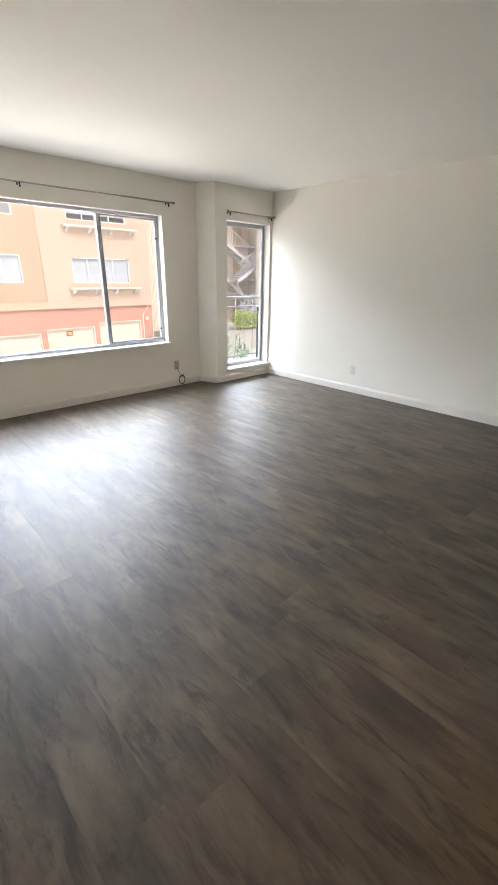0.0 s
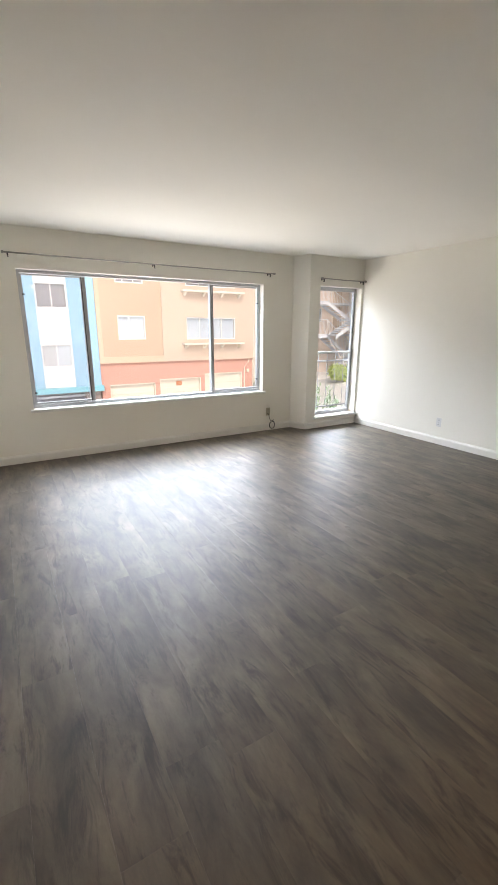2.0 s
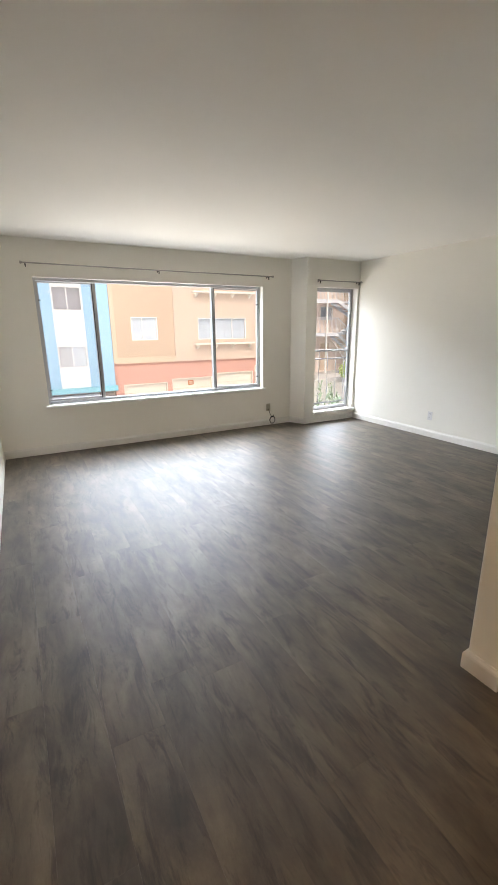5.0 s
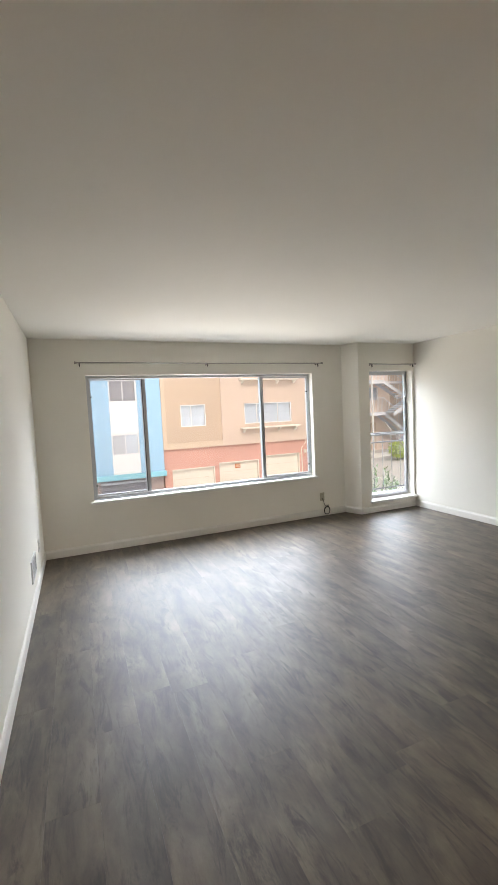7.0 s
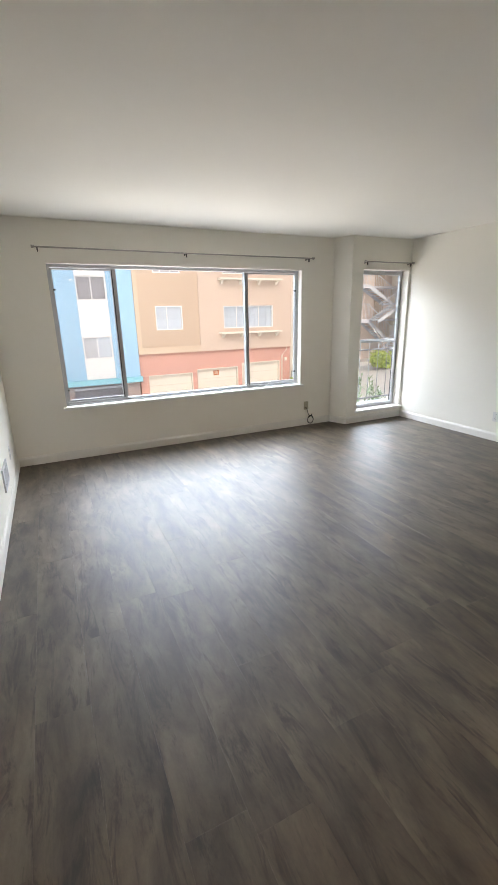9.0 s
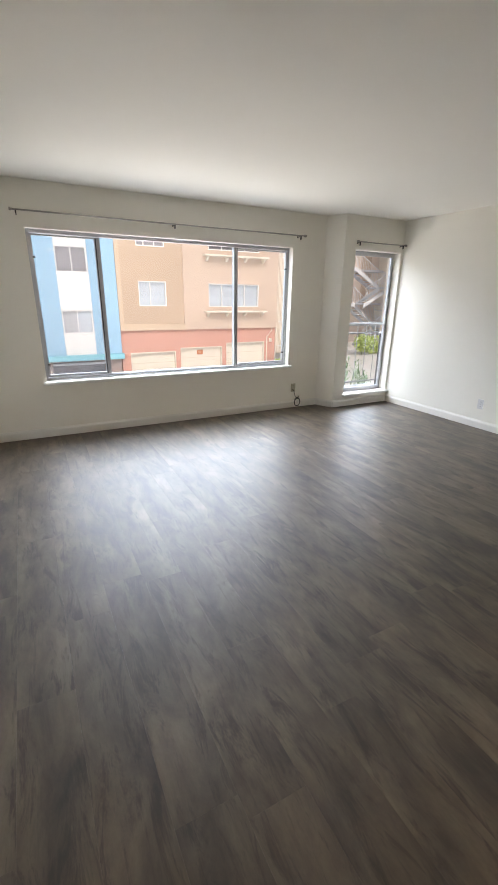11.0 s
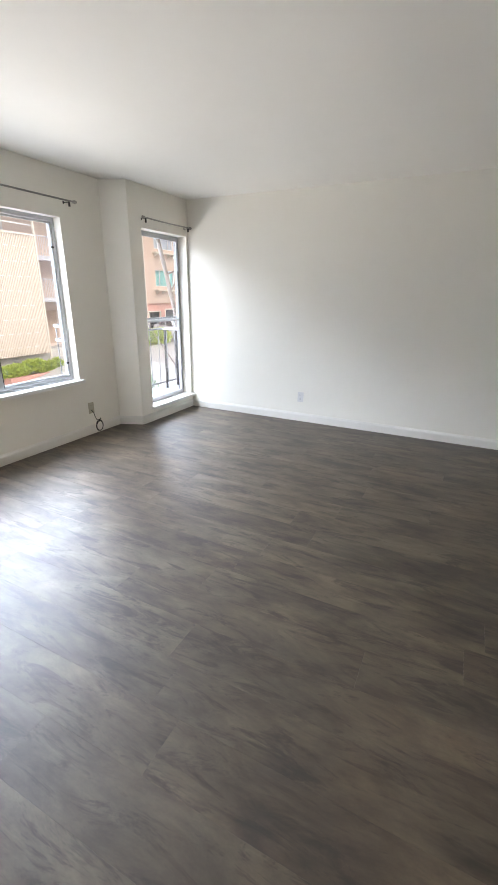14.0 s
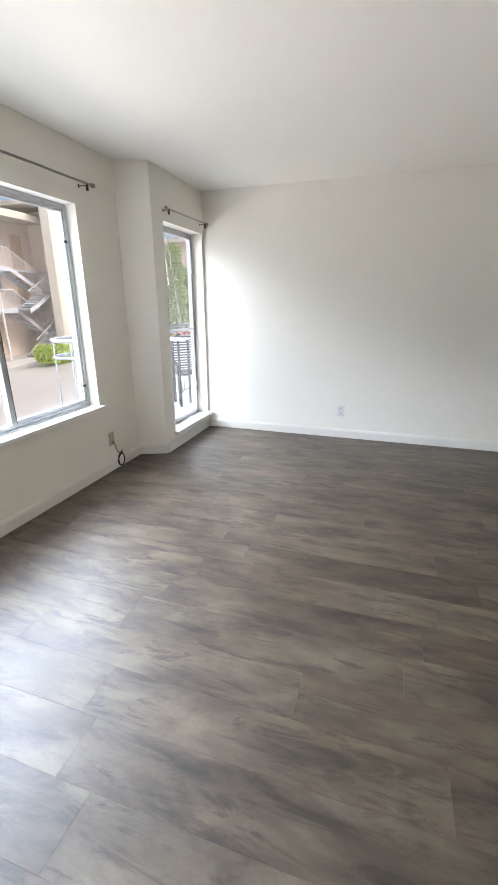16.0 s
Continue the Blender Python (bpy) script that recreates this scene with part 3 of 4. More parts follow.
for a, b, z in doors:
    g = part("garage_door", boxes((a, b, Y + 0.30, Y + 0.34, z - 2.35, z - 0.001)), CREAM, orange, "cream painted flush garage door")
    part("trim", boxes((a + 0.001, a + 0.05, Y + 0.12, Y + 0.299, z - 2.3, z - 0.001), (b - 0.05, b - 0.001, Y + 0.12, Y + 0.299, z - 2.3, z - 0.001), (a + 0.051, b - 0.051, Y + 0.12, Y + 0.299, z - 0.05, z - 0.002)), CREAM, g)
    for k in range(1, 4):
        part("panel_joint", boxes((a + 0.051, b - 0.051, Y + 0.293, Y + 0.2995, z - 0.58 * k, z - 0.58 * k + 0.014)), mat("door_joint", (0.62, 0.56, 0.46), 0.8) if k == 1 else bpy.data.materials["door_joint"], g)
sign = part("sign", bevelled(boxes((8.13, 8.46, Y + 0.27, Y + 0.285, -1.47, -1.22)), 0.004), SIGNMAT, orange, "small orange notice on the garage door")
for k, (w0, w1) in enumerate(((8.17, 8.42), (8.20, 8.39), (8.17, 8.42))):
    part("lettering", boxes((w0, w1, Y + 0.262, Y + 0.2695, -1.30 - 0.055 * k, -1.275 - 0.055 * k)), SIGNBAR, sign)
part("downpipe", tube(bmesh.new(), [(12.45, Y + 0.10, -2.6), (12.45, Y + 0.10, -0.6), (12.75, Y + 0.06, -0.25), (12.75, Y + 0.06, -0.12)], 0.035, 8), CREAM, orange)
part("meter_box", bevelled(boxes((12.62, 12.78, Y + 0.06, Y + 0.159, -0.92, -0.72)), 0.01), CREAM, orange)

screen = holder("stair_screen", "pale vertical timber batten screen in front of a stair", "screen", at=OUT)
part("backing", boxes((13.021, 16.10, Y + 0.235, Y + 0.27, -1.62, 4.28)), mat("screen_backing", (0.60, 0.49, 0.40), 0.9, vary=0.05), screen)
for k in range(34):
    x = 13.06 + k * 0.0910
    part("batten", boxes((x, x + 0.05, Y + 0.205, Y + 0.234, -1.60, 4.28)), CREAM, screen)
for r in range(8):
    for c in range(5):
        x = 13.25 + 0.50 * c + (0.14 if r % 2 else 0)
        part("block", boxes((x, x + 0.24, Y + 0.185, Y + 0.204, -1.2 + r * 0.70, -1.16 + r * 0.70)), WHITEPAINT, screen)
part("head", boxes((13.021, 16.12, Y + 0.12, Y + 0.30, 4.281, 4.36)), CREAM, screen)
part("post", boxes((16.121, 16.20, Y + 0.12, Y + 0.22, ground_z(16.2) - 0.1, 5.3)), CREAM, screen)
part("post", boxes((13.03, 13.07, Y + 0.08, Y + 0.15, ground_z(13.0) - 0.1, 5.3)), CREAM, screen)
part("stair_top_rail", boxes((13.08, 16.11, Y + 0.20, Y + 0.24, 4.75, 4.80)), WHITEPAINT, screen)

# far walk-up block with outside stairs
YF = 24.0
walkup = holder("walkup_building", "brown-pink walk-up building with outside walkways and steel stairs", "building", at=(0.75, 0.0, -0.08))
DECKS = ((1.05, 1.19), (3.33, 3.47))
GZ = -1.62
wdoors = [(16.6, 17.5), (19.3, 20.15)]
wh = [(19.7, 20.9, 2.1, 3.1), (20.2, 21.35, 4.6, 5.6), (16.0, 17.0, 2.0, 3.1)]
part("wall", holed(16.0, 24.2, -2.8, 6.20, YF + 1.6, YF + 1.8, wh), BROWNWALL, walkup)
for x0, x1, z0, z1 in wh:
    outside_window(walkup, x0 + 0.002, x1 - 0.002, z0 + 0.002, z1 - 0.002, YF + 1.66, ((x0 + x1) / 2,), BLIND, 1.0)
for (x0, z0) in ((21.95, 1.19), (21.9, 3.47), (19.75, GZ), (18.4, GZ)):
    d = part("door", bevelled(boxes((x0, x0 + 0.86, YF + 1.55, YF + 1.599, z0, z0 + 2.03)), 0.01), PEACH, walkup, "peach painted door")
    part("handle", tube(bmesh.new(), [(x0 + 0.78, YF + 1.55, z0 + 1.0), (x0 + 0.78, YF + 1.50, z0 + 1.0)], 0.025, 8), STEEL, d)
part("roof", boxes((11.8, 24.3, YF - 0.4, YF + 5, 6.21, 6.30)), ROOFMAT, walkup)
part("fascia", boxes((11.8, 24.3, YF - 0.46, YF - 0.401, 6.05, 6.42)), CREAM, walkup, "cream roof fascia")
for z0, z1 in DECKS:
    part("walkway", boxes((12.0, 20.1, YF, YF + 1.599, z0, z1), (20.1, 24.0, YF + 1.0, YF + 1.599, z0, z1)), LILAC, walkup)
    part("edge_beam", boxes((12.0, 20.1, YF - 0.06, YF - 0.001, z0 - 0.08, z1 + 0.02)), STEEL, walkup)
    rail = boxes((12.0, 20.1, YF - 0.05, YF - 0.01, z1 + 1.02, z1 + 1.07))
    for k in range(68):
        box(rail, 12.0 + 0.12 * k, 12.016 + 0.12 * k, YF - 0.04, YF - 0.022, z1 + 0.021, z1 + 1.019)
    part("railing", rail, LILAC, walkup, kind="stuff")
for x in (15.2, 18.92):
    part("post", boxes((x, x + 0.09, YF - 0.155, YF - 0.065, GZ - 1.2, 6.045)), WHITEPAINT, walkup, "thin white steel post")
part("post", boxes((23.22, 23.31, YF - 0.155, YF - 0.065, GZ - 0.1, 6.045)), WHITEPAINT, walkup, "thin white steel post")
for z in (3.15, 5.9):
    lampbox = part("wall_lamp", bevelled(boxes((21.5, 21.62, YF + 1.48, YF + 1.599, z, z + 0.16)), 0.01), OPAL, walkup)


def flight(x0, z0, x1, z1, y, steps=8):
    """A steel flight of open treads, with its balustrade, from (x0, z0) to (x1, z1)."""
    f = part("stair_flight", bmesh.new(), STEEL, walkup, "grey steel open stair flight")
    bm = bmesh.new()
    for dy in (0.0, 0.92):
        v = [bm.verts.new((x, y + dy + o, z + dz)) for o in (0, 0.04) for (x, z) in ((x0, z0), (x1, z1)) for dz in (-0.24, 0.02)]
        for q in ((0, 1, 3, 2), (4, 6, 7, 5), (0, 4, 5, 1), (2, 3, 7, 6), (1, 5, 7, 3), (0, 2, 6, 4)):
            bm.faces.new([v[i] for i in q])
    bmesh.ops.recalc_face_normals(bm, faces=bm.faces)
    part("stringer", bm, STEEL, f)
    for k in range(steps):
        t = (k + 0.5) / steps
        x, z = x0 + (x1 - x0) * t, z0 + (z1 - z0) * t
        part("tread", boxes((x - 0.15, x + 0.15, y + 0.041, y + 0.919, z - 0.04, z)), STEEL, f)
    bm = tube(bmesh.new(), [(x0, y, z0 + 1.0), (x1, y, z1 + 1.0)], 0.025, 6)
    for k in range(14):
        t = (k + 0.5) / 14
        x, z = x0 + (x1 - x0) * t, z0 + (z1 - z0) * t
        tube(bm, [(x, y, z), (x, y, z + 1.0)], 0.011, 5)
    part("balustrade", bm, LILAC, f, kind="stuff")


def landing(x0, x1, z, y):
    l = part("landing", boxes((x0, x1, y, y + 0.96, z - 0.14, z)), STEEL, walkup, "grey steel stair landing")
    bm = boxes((x0, x1, y, y + 0.03, z + 0.98, z + 1.02))
    for k in range(10):
        x = x0 + (x1 - x0) * (k + 0.5) / 10
        box(bm, x - 0.01, x + 0.01, y + 0.005, y + 0.025, z, z + 0.98)
    part("balustrade", bm, LILAC, l, kind="stuff")


flight(20.1, 3.47, 22.2, 2.34, YF, 8)
landing(22.2, 23.2, 2.30, YF)
flight(22.2, 2.26, 20.1, 1.15, YF - 1.0, 8)
landing(22.2, 23.2, 2.295, YF - 0.97)
flight(20.1, 1.19, 22.2, -0.30, YF, 9)
landing(22.2, 23.2, -0.30, YF)
landing(22.2, 23.2, -0.305, YF - 0.97)
flight(22.2, -0.34, 20.2, GZ + 0.02, YF - 1.0, 9)
part("kerb", boxes((12.0, 20.6, YF - 1.4, YF - 1.1, -3.2, GZ + 0.08)), CONCRETE, walkup)

# second peach building
YB = 23.0
peach = holder("apartment_building", "peach stucco apartment building with salmon base and teal curtains", "building", at=OUT)
part("wall_shaft", boxes((21.5, 24.10, YB - 1.3, YB - 0.7, -2.4, 7.0), (23.9, 24.10, YB - 0.699, YB + 3, -2.4, 7.0)), CREAM, peach, "plain pale stair shaft wall")
ph = [(26.8, 29.1, 2.10, 3.26), (26.8, 29.1, 4.70, 5.8), (31.0, 33.1, 2.10, 3.26), (31.0, 33.1, 4.70, 5.8)]
part("wall", holed(24.101, 34.0, 0.88, 7.0, YB, YB + 0.3, ph), PEACH, peach)
for x0, x1, z0, z1 in ph:
    outside_window(peach, x0 + 0.002, x1 - 0.002, z0 + 0.002, z1 - 0.002, YB + 0.06, (x0 + 0.55, x1 - 0.55), TEALBLIND if z0 < 3 else BLIND, 1.0)
    shelf(peach, x0 - 0.25, x1 + 0.25, z0 - 0.23, YB)
ph2 = [(25.9, 27.4, -1.0, 0.34), (27.9, 29.3, -1.0, 0.46), (30.6, 32.0, -1.0, 0.5)]
part("lower_wall", holed(24.101, 34.0, -2.2, 0.879, YB + 0.15, YB + 0.35, ph2), SALMON, peach)
for x0, x1, z0, z1 in ph2:
    part("window", frame_bm(x0 + 0.002, x1 - 0.002, z0, z1 - 0.002, YB + 0.12, YB + 0.2, 0.08), CREAM, peach)
    # Near-black sheet whose colour stands for the unlit room.
    part("room_shade_panel", boxes((x0, x1, YB + 0.36, YB + 0.4, z0, z1)), DARK, peach)
part("wall_end", boxes((33.8, 34.0, YB + 0.35, YB + 6, -2.2, 7.0)), PEACH, peach)
part("roof", boxes((21.8, 34.3, YB - 1.5, YB + 6, 7.01, 7.25)), ROOFMAT, peach)
third = holder("apartment_building", "pale distant stucco building beyond the trees", "building", at=OUT)
part("wall", holed(36.0, 36.3, -1.6, 6.5, 6, 26, []), BROWNWALL, third)
part("roof", boxes((35.7, 37, 5.6, 26.4, 6.51, 6.8)), CREAM, third)
for y in (9.0, 13.5, 18.0):
    for z in (0.6, 3.4):
        part("window", boxes((35.94, 35.999, y, y + 1.6, z, z + 1.2)), GREYIN, third)

# ---- planting ----
def leaf_cloud(name, centers, count, size, material, parent, seed, spread=1.0, long=1.6):
    """Many small folded leaves scattered through lumps; centers are (x, y, z, rx, ry, rz)."""
    rng = np.random.default_rng(seed)
    vs, fs = [], []
    for _ in range(count):
        c = centers[rng.integers(len(centers))]
        d = rng.normal(size=3)
        d /= np.linalg.norm(d)
        r = rng.uniform(0.45, 1.0) ** 0.6 * spread * rng.uniform(0.85, 1.12)
        p = Vector((c[0] + d[0] * r * c[3], c[1] + d[1] * r * c[4], c[2] + d[2] * r * c[5]))
        a = Vector((d[0], d[1], d[2] + 0.3)) + Vector(rng.normal(size=3) * 0.7)
        a.normalize()
        s = a.orthogonal().normalized()
        s = Matrix.Rotation(rng.uniform(0, 6.28), 3, a) @ s
        k = size * rng.uniform(0.6, 1.3)
        n = len(vs)
        vs += [p - a * k * long / 2, p + s * k / 2, p + a * k * long / 2, p - s * k / 2]
        fs += [(n, n + 1, n + 2), (n, n + 2, n + 3)]
    me = bpy.data.meshes.new(name)
    me.from_pydata([tuple(v) for v in vs], [], fs)
    me.materials.append(material)
    ob = new(name, me)
    ob.parent = parent
    return ob


def hedge(label, lumps, count, size, material, seed):
    h = holder("hedge", label, "hedge", at=OUT)
    leaf_cloud("leaves", lumps, count, size, material, h, seed)
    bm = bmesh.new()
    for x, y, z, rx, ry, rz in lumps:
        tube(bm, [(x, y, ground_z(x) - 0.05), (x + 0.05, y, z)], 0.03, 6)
        # Solid core filling each leaf lump, same darker green as the stems.
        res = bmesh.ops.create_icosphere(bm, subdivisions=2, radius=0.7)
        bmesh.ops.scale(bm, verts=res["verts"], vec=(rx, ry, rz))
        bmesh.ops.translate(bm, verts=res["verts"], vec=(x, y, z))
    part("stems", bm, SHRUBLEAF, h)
    return h


rng = np.random.default_rng(5)
hedge("bright yellow-green clipped hedge at the foot of the stairs", [(18.45 + 0.58 * k + rng.uniform(-0.1, 0.1), 20.6 - 0.12 * k, -1.12 + rng.uniform(-0.1, 0.1), 0.55, 0.55, 0.55) for k in range(9)], 9000, 0.085, HEDGELEAF, 11)
hedge("mixed green shrubs above the brick planter under the screen", [(12.9 + 0.42 * k, 21.35 + rng.uniform(-0.1, 0.1), -2.1 + rng.uniform(-0.1, 0.12), 0.36, 0.34, 0.36) for k in range(8)], 5800, 0.07, HEDGELEAF, 12)
planter = holder("planter", "low salmon-red planter wall beneath the screen", "planter", at=OUT)
part("wall", boxes((12.75, 16.25, 20.95, 21.15, -3.2, -2.42), (12.75, 12.95, 21.151, 22.1, -3.2, -2.42), (16.05, 16.25, 21.151, 22.1, -3.2, -2.42)), SALMON, planter)
part("soil", boxes((12.951, 16.049, 21.151, 22.1, -3.2, -2.5)), BARK, planter, "dark soil")

tree = holder("tree", "leaning pale-barked tree beyond the balcony", "tree", at=(7.6, 6.10, ground_z(7.6)))
trunk_path = [(0, 0, -0.1), (-0.45, -0.05, 1.4), (-0.78, -0.10, 2.8), (-1.15, -0.12, 4.05), (-1.50, -0.10, 5.2), (-1.85, -0.05, 6.4), (-2.1, 0, 7.4)]
part("trunk", tube(bmesh.new(), trunk_path, 0.045, 10, 0.026), BARK, tree, smooth=True)
branches = [[(-1.38, -0.11, 4.8), (-1.15, -0.05, 4.95), (-0.98, -0.02, 5.0), (-1.02, 0.0, 5.6), (-1.2, 0.1, 6.6)], [(-1.0, -0.11, 3.5), (-0.72, -0.08, 3.85), (-0.62, 0.0, 4.5), (-0.75, 0.05, 5.4), (-0.85, 0.1, 6.4)],
            [(-1.46, -0.1, 5.05), (-1.2, -0.08, 5.12), (-0.9, 0.0, 5.1)], [(-0.78, -0.1, 2.8), (-1.1, 0.1, 3.6), (-1.9, 0.2, 4.6)],
            [(-1.6, -0.1, 5.5), (-2.1, 0.0, 6.2), (-2.3, 0.1, 7.0)]]
for b in branches:
    part("limb", tube(bmesh.new(), b, 0.014, 7, 0.007), BARK, tree, smooth=True)
leaf_cloud("crown", [(-2.4, 0.0, 8.6, 1.3, 1.2, 0.7), (-1.4, 0.2, 8.8, 1.3, 1.2, 0.7), (-0.6, 0.3, 8.5, 1.1, 1.1, 0.7)], 5000, 0.07, TREELEAF, tree, 21)

ever = holder("tree", "tall dense green tree beside the parking", "tree", at=(28.6, 17.6, -1.95))
part("trunk", tube(bmesh.new(), [(0, 0, -0.2), (0.05, 0, 2), (0, 0.1, 5)], 0.14, 8, 0.05), BARK, ever, smooth=True)
for k in range(10):
    a = k * 2.4
    part("limb", tube(bmesh.new(), [(0, 0, 1.6 + 0.4 * k), (0.5 * math.cos(a), 0.5 * math.sin(a), 2.1 + 0.4 * k)], 0.04, 6, 0.012), BARK, ever)
leaf_cloud("crown", [(0.1 * math.cos(k), 0.15 * math.sin(2 * k), 2.6 + 0.5 * k, 0.85 - 0.03 * k, 0.85 - 0.03 * k, 0.6) for k in range(9)], 12000, 0.11, TREELEAF, ever, 22)
hedge("low yellow-green hedge along the parking", [(25.6 + 0.1 * k, 15.6 + 0.75 * k, -1.0, 0.5, 0.55, 0.5) for k in range(6)], 4000, 0.09, HEDGELEAF, 13)
hedge("dark green trees along the far side of the yard", [(33.5, 8 + 2.2 * k, 1.0 + 0.5 * (k % 3), 1.3, 1.5, 2.3) for k in range(7)], 9000, 0.22, TREELEAF, 14)


def spiky_plant(at, stems, height, seed, label):
    p = holder("shrub", label, "plant", at=at)
    rs = np.random.default_rng(seed)
    for _ in range(stems):
        a, lean = rs.uniform(0, 6.28), rs.uniform(0.01, 0.085)
        h = height * rs.uniform(0.6, 1.05)
        top = Vector((math.cos(a) * lean * h, math.sin(a) * lean * h, h))
        mid = Vector((math.cos(a) * lean * h * 0.35, math.sin(a) * lean * h * 0.35, h * 0.55))
        st = part("stem", tube(bmesh.new(), [(0, 0, -0.02), mid, top], 0.009, 5, 0.004), SHRUBLEAF, p)
        vs, fs = [], []
        for k in range(44):
            t = rs.uniform(0.72, 1.0) if height > 1.5 else rs.uniform(0.25, 1.0)
            q = mid.lerp(top, (t - 0.5) * 2) if t > 0.5 else Vector((0, 0, 0)).lerp(mid, t * 2)
            b = rs.uniform(0, 6.28)
            d = Vector((math.cos(b), math.sin(b), rs.uniform(0.3, 1.2))).normalized()
            s = d.cross(Vector((0, 0, 1))).normalized() * 0.015
            ln = rs.uniform(0.08, 0.17)
            n = len(vs)
            vs += [q, q + d * ln * 0.5 + s, q + d * ln, q + d * ln * 0.5 - s]
            fs += [(n, n + 1, n + 2), (n, n + 2, n + 3)]
        me = bpy.data.meshes.new("leaves")
        me.from_pydata([tuple(v) for v in vs], [], fs)
        me.materials.append(SHRUBLEAF)
        lv = new("leaves", me)
        lv.parent = st
    return p


spiky_plant((5.12, 6.15, ground_z(5.15)), 24, 3.85, 31, "tall leafy green shrub rising beside the balcony railing")
spiky_plant((5.75, 6.15, ground_z(5.75)), 24, 3.75, 32, "sprawling leafy green shrub beside the balcony railing")
spiky_plant((3.72, 6.05, ground_z(3.72)), 12, 3.76, 33, "tall leafy green shrub by the balcony corner")

spiky_plant((6.75, 6.25, ground_z(6.75)), 30, 3.3, 34, "dense leafy green shrub below the balcony")

# ---- the balcony ----
# Unseen slab, added overhead to cut steep light entering window_2.
structure("unseen_shade_slab", boxes((3.98, 7.6, 4.89, 5.155, 2.60, 2.76), (3.64, 7.6, 5.155, 6.20, 2.60, 2.76)), CONCRETE, "unseen concrete slab added to shade the narrow window")
slab = structure("balcony_slab", boxes((3.98, 7.6, 4.89, 5.155, -0.16, -0.022), (3.64, 7.6, 5.155, 5.92, -0.16, -0.022)), CONCRETE, "concrete balcony slab")
for k in range(10):
    tagged(part("board", bevelled(boxes((4.02 if k < 3 else 3.66, 7.58, 4.90 + 0.1 * k, 4.985 + 0.1 * k, -0.021, 0.0)), 0.003), DECKMAT, slab))
rail = holder("balcony_railing", "pale painted steel balcony railing with thin bars and rounded corners", "railing", at=(0, 0, 0))
for z, r in ((1.06, 0.017), (0.905, 0.013), (0.075, 0.013)):
    pts = [(3.665, 5.20, z), (3.665, 5.62, z)] + [(3.845 - 0.18 * math.cos(a), 5.62 + 0.18 * math.sin(a), z) for a in [math.pi / 2 * k / 6 for k in range(1, 7)]] + [(7.5, 5.80, z)]
    part("rail", tube(bmesh.new(), pts, r, 8), RAILMAT, rail, smooth=True)
bar_bm = tube(bmesh.new(), [(0, 0, 0), (0, 0, 1.0)], 0.0065, 6)
first_bar = part("bar", bar_bm, RAILMAT, rail, smooth=True)
first_bar.location = (4.20, 5.80, 0.06)
bar_xy = [(4.41 + 0.2 * k, 5.80) for k in range(16)] + [(3.665, 5.30), (3.665, 5.50), (3.73, 5.745), (4.02, 5.80)]
for x, y in bar_xy:
    o = new("bar", first_bar.data)
    o.parent = rail
    o.location = (x, y, 0.06)
part("post", tube(bmesh.new(), [(6.6, 5.8, -0.02), (6.6, 5.8, 1.055)], 0.02, 8), RAILMAT, rail)

chair = holder("patio_chair", "dark metal patio chair with pale horizontal slats on the balcony", "chair", at=(6.15, 5.52, 0.0))
part("frame", tube(bmesh.new(), [(-0.22, -0.2, 0.0), (-0.22, -0.2, 0.42), (-0.22, -0.15, 0.55), (-0.22, 0.1, 0.6), (-0.22, 0.22, 0.5)], 0.014, 8), TYRE, chair, smooth=True)
part("frame", tube(bmesh.new(), [(0.22, -0.2, 0.0), (0.22, -0.2, 0.42), (0.22, -0.15, 0.55), (0.22, 0.1, 0.6), (0.22, 0.22, 0.5)], 0.014, 8), TYRE, chair, smooth=True)
for x in (-0.22, 0.22):
    part("leg", tube(bmesh.new(), [(x, 0.2, 0.0), (x, 0.2, 0.42), (x, 0.24, 0.92)], 0.014, 8), TYRE, chair, smooth=True)
part("seat", bevelled(boxes((-0.22, 0.22, -0.2, 0.2, 0.41, 0.44)), 0.008), TYRE, chair)
part("backrest", boxes((-0.21, 0.21, 0.232, 0.240, 0.46, 0.92)), TYRE, chair)
for k in range(12):
    part("slat", boxes((-0.205, 0.205, 0.214, 0.230, 0.475 + 0.037 * k, 0.490 + 0.037 * k)), STEEL, chair)
chair.location = (6.05, 5.50, 0.0)
chair.rotation_euler = (0, 0, radians(-50))
table = holder("side_table", "small dark patio side table with a grey top", "table", at=(5.78, 5.58, 0.0))
part("top", bevelled(boxes((-0.17, 0.17, -0.15, 0.15, 0.90, 0.92)), 0.008), STEEL, table)
for x, y in ((-0.14, -0.12), (0.14, -0.12), (-0.14, 0.12), (0.14, 0.12)):
    part("leg", boxes((x - 0.012, x + 0.012, y - 0.012, y + 0.012, 0.0, 0.8999)), TYRE, table)


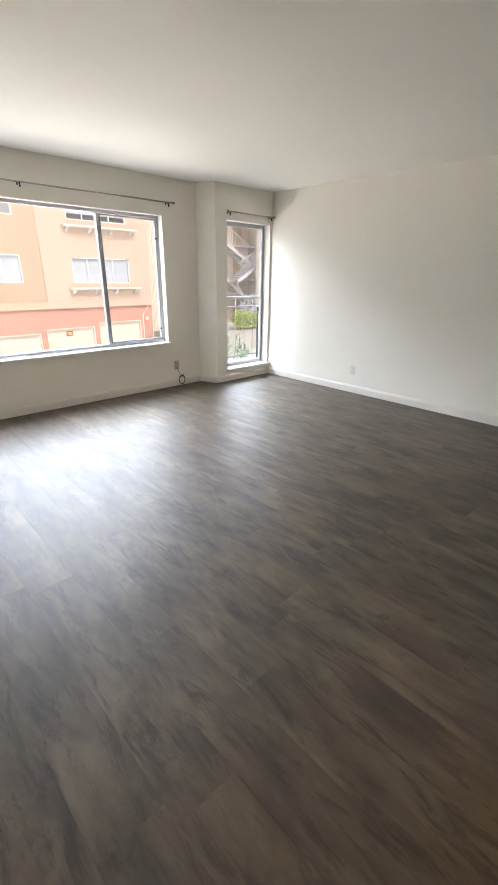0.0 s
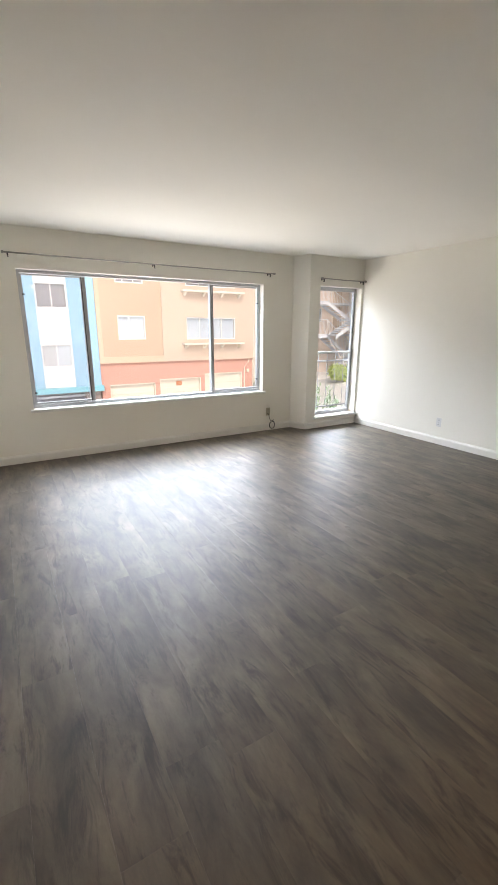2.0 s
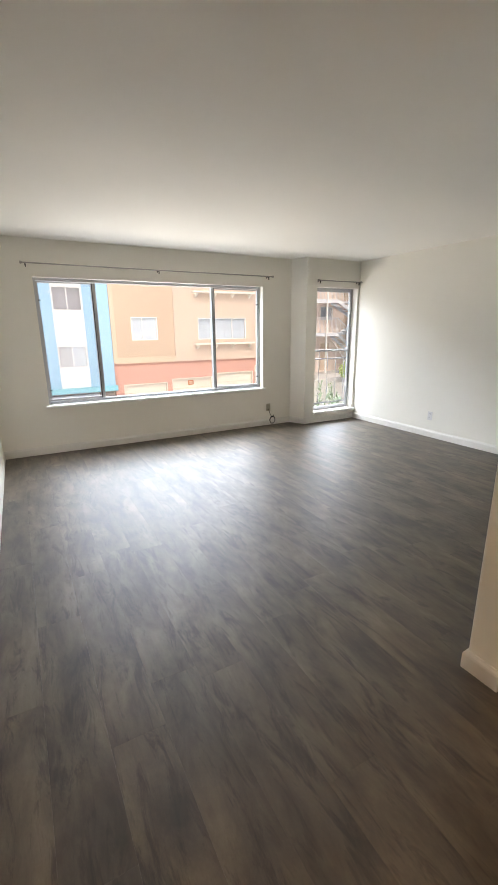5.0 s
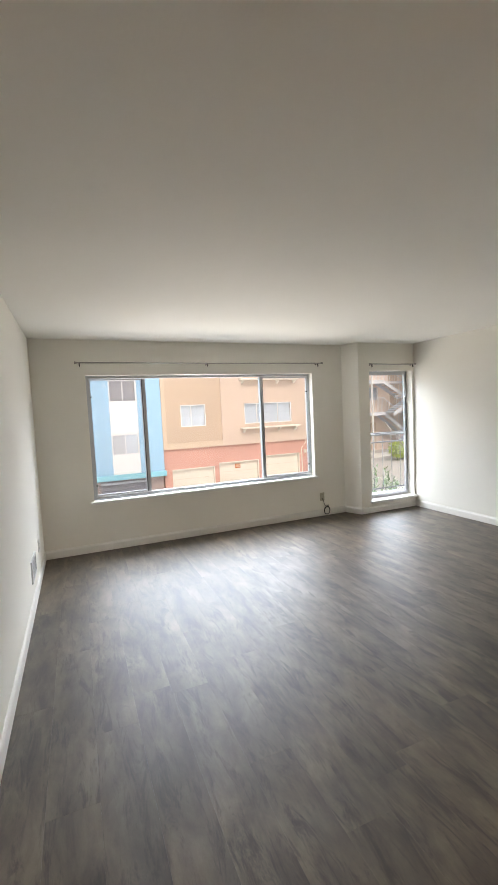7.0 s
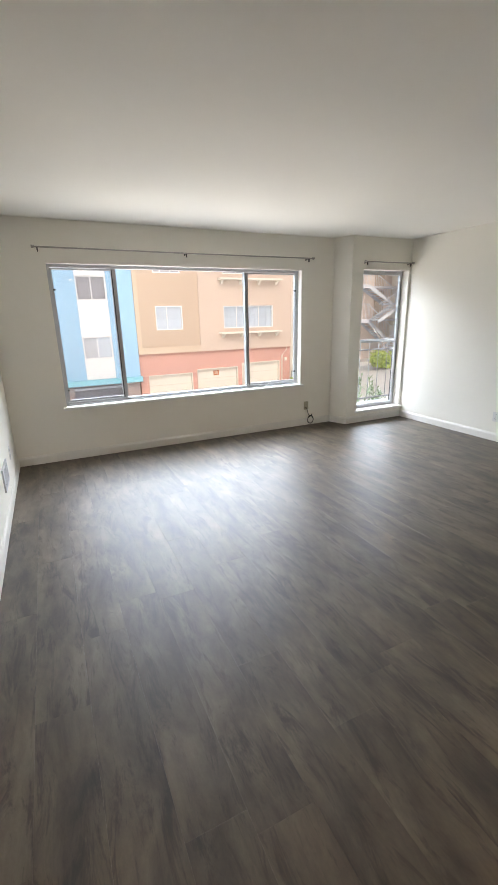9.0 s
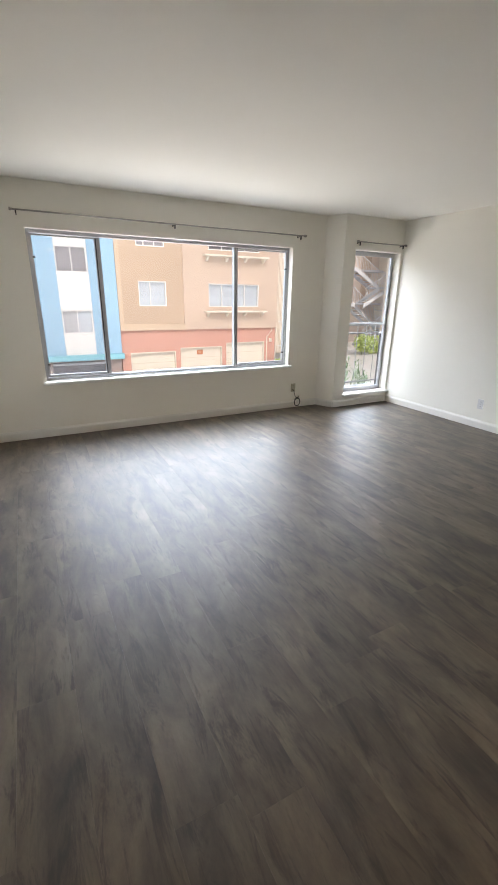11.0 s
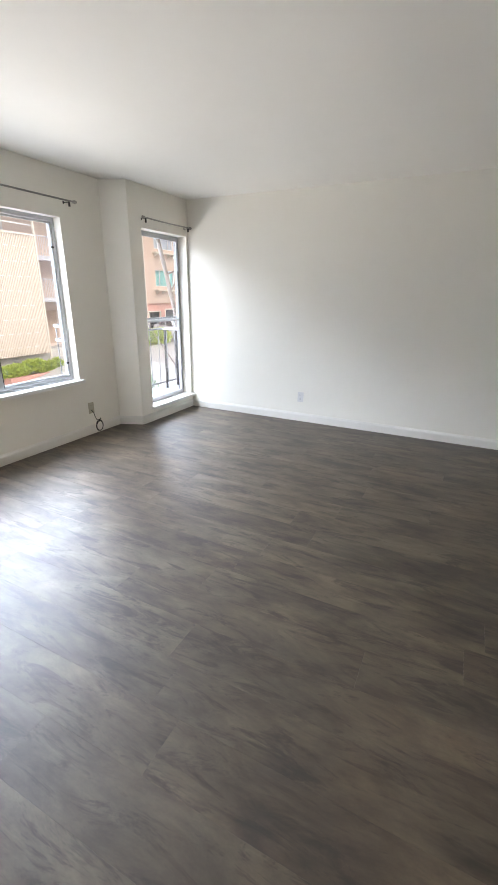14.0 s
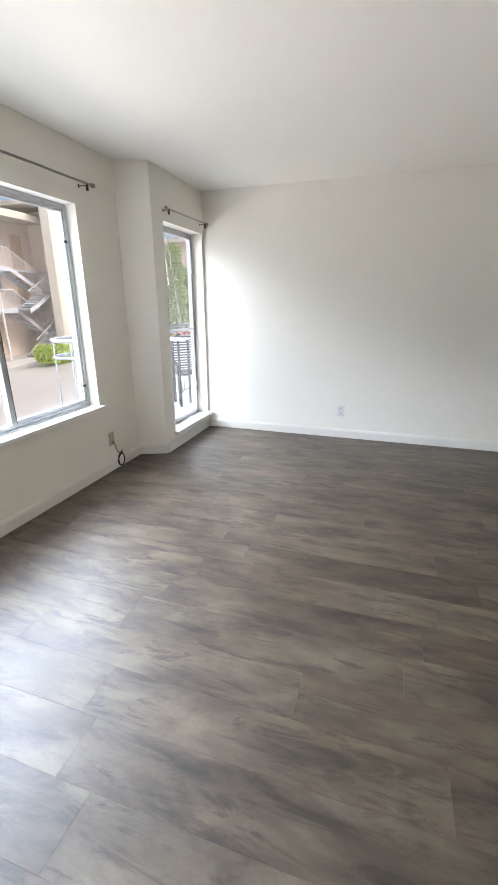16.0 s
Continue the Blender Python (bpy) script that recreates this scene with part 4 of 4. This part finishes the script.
# ---- parked cars ----
def car(at, turn, paint, label):
    c = holder("car", label, "car", at=at)
    c.rotation_euler = (0, 0, radians(turn))
    prof = [(-2.1, 0.30), (-2.15, 0.62), (-1.95, 0.80), (-1.15, 0.90), (-0.45, 1.36), (0.75, 1.40), (1.55, 1.0), (2.05, 0.95), (2.15, 0.6), (2.1, 0.30)]
    bm = bmesh.new()
    sides = []
    for s in (-1, 1):
        sides.append([bm.verts.new((x, s * (0.86 if z < 1.0 else 0.66), z)) for x, z in prof])
    n = len(prof)
    for i in range(n):
        j = (i + 1) % n
        bm.faces.new((sides[0][i], sides[0][j], sides[1][j], sides[1][i]))
    bm.faces.new(sides[0][::-1])
    bm.faces.new(sides[1])
    bmesh.ops.recalc_face_normals(bm, faces=bm.faces)
    bevelled(bm, 0.07, 2)
    part("body", bm, paint, c, smooth=False)
    for s in (-1, 1):
        g = bmesh.new()
        v = [g.verts.new((x, s * y, z)) for x, y, z in ((-0.95, 0.84, 0.98), (-0.42, 0.70, 1.30), (0.70, 0.70, 1.33), (1.20, 0.82, 1.0))]
        g.faces.new(v)
        r = bmesh.ops.extrude_face_region(g, geom=list(g.faces))
        bmesh.ops.translate(g, verts=[e for e in r["geom"] if isinstance(e, bmesh.types.BMVert)], vec=(0, s * 0.03, 0))
        bmesh.ops.recalc_face_normals(g, faces=g.faces)
        part("side_window", g, CARGLASS, c)
        for x in (-1.3, 1.3):
            w = part("wheel", tube(bmesh.new(), [(x, s * 0.70, 0.31), (x, s * 0.90, 0.31)], 0.31, 20), TYRE, c)
            part("rim", tube(bmesh.new(), [(x, s * 0.901, 0.31), (x, s * 0.915, 0.31)], 0.19, 14), STEEL, w)
    for x, sx, nm in ((-2.16, -0.02, "headlight"), (2.14, 0.02, "taillight")):
        for y in (-0.6, 0.6):
            part(nm, bevelled(boxes((min(x, x + sx) - 0.01, max(x, x + sx) + 0.01, y - 0.14, y + 0.14, 0.62, 0.74)), 0.01), OPAL if nm == "headlight" else CARRED, c)
    wind = bmesh.new()
    v = [wind.verts.new(p) for p in ((-1.12, -0.66, 0.96), (-1.12, 0.66, 0.96), (-0.50, 0.58, 1.36), (-0.50, -0.58, 1.36))]
    wind.faces.new(v)
    r = bmesh.ops.extrude_face_region(wind, geom=list(wind.faces))
    bmesh.ops.translate(wind, verts=[e for e in r["geom"] if isinstance(e, bmesh.types.BMVert)], vec=(-0.03, 0, 0.03))
    bmesh.ops.recalc_face_normals(wind, faces=wind.faces)
    part("windscreen", wind, CARGLASS, c)
    return c


car((25.9, 20.3, ground_z(25.9)), 65, CARWHITE, "white saloon car parked on the concrete yard")
car((24.4, 14.2, ground_z(24.4) + 0.0), 80, CARRED, "red car parked beyond the balcony")

# ---- the floor, board by board ----
floor = structure("floor", boxes((XW - 0.16, XE + 0.17, -2.76, YN + 0.18, -0.18, -0.006)), SUBFLOOR, "dark subfloor under grey-brown vinyl planks")
rng = np.random.default_rng(9)
PW, PL = 0.204, 1.22
masters = {}


def plank(x0, x1, y0, y1):
    w, l = round(x1 - x0, 3), round(y1 - y0, 3)
    if (w, l) not in masters:
        bm = boxes((-w / 2 + 0.0001, w / 2 - 0.0001, -l / 2 + 0.0001, l / 2 - 0.0001, -0.0058, 0))
        top = [e for e in bm.edges if all(v.co.z > -0.001 for v in e.verts)]
        bmesh.ops.bevel(bm, geom=top, offset=0.0004, segments=1, affect="EDGES")
        me = bpy.data.meshes.new("plank")
        bm.to_mesh(me)
        bm.free()
        me.materials.append(PLANK)
        masters[w, l] = me
    o = new("plank", masters[w, l])
    o.parent = floor
    o.location = ((x0 + x1) / 2, (y0 + y1) / 2, 0)


starts = {7: 2.402, 5: 1.478, 10: 2.60}
col = 0
x = 1.196 - 7 * PW
while x < XE + 0.1:
    x0, x1 = max(x, XW - 0.1), min(x + PW, XE + 0.1)
    if x1 - x0 > 0.01:
        joint = starts.get(col, rng.uniform(0, PL))
        y = joint - PL * math.ceil((joint + 2.7) / PL)
        while y < YN + 0.1:
            y0, y1 = max(y, -2.7), min(y + PL, YN + 0.1)
            if y1 - y0 > 0.01:
                plank(x0, x1, y0, y1)
            y += PL
    x += PW
    col += 1
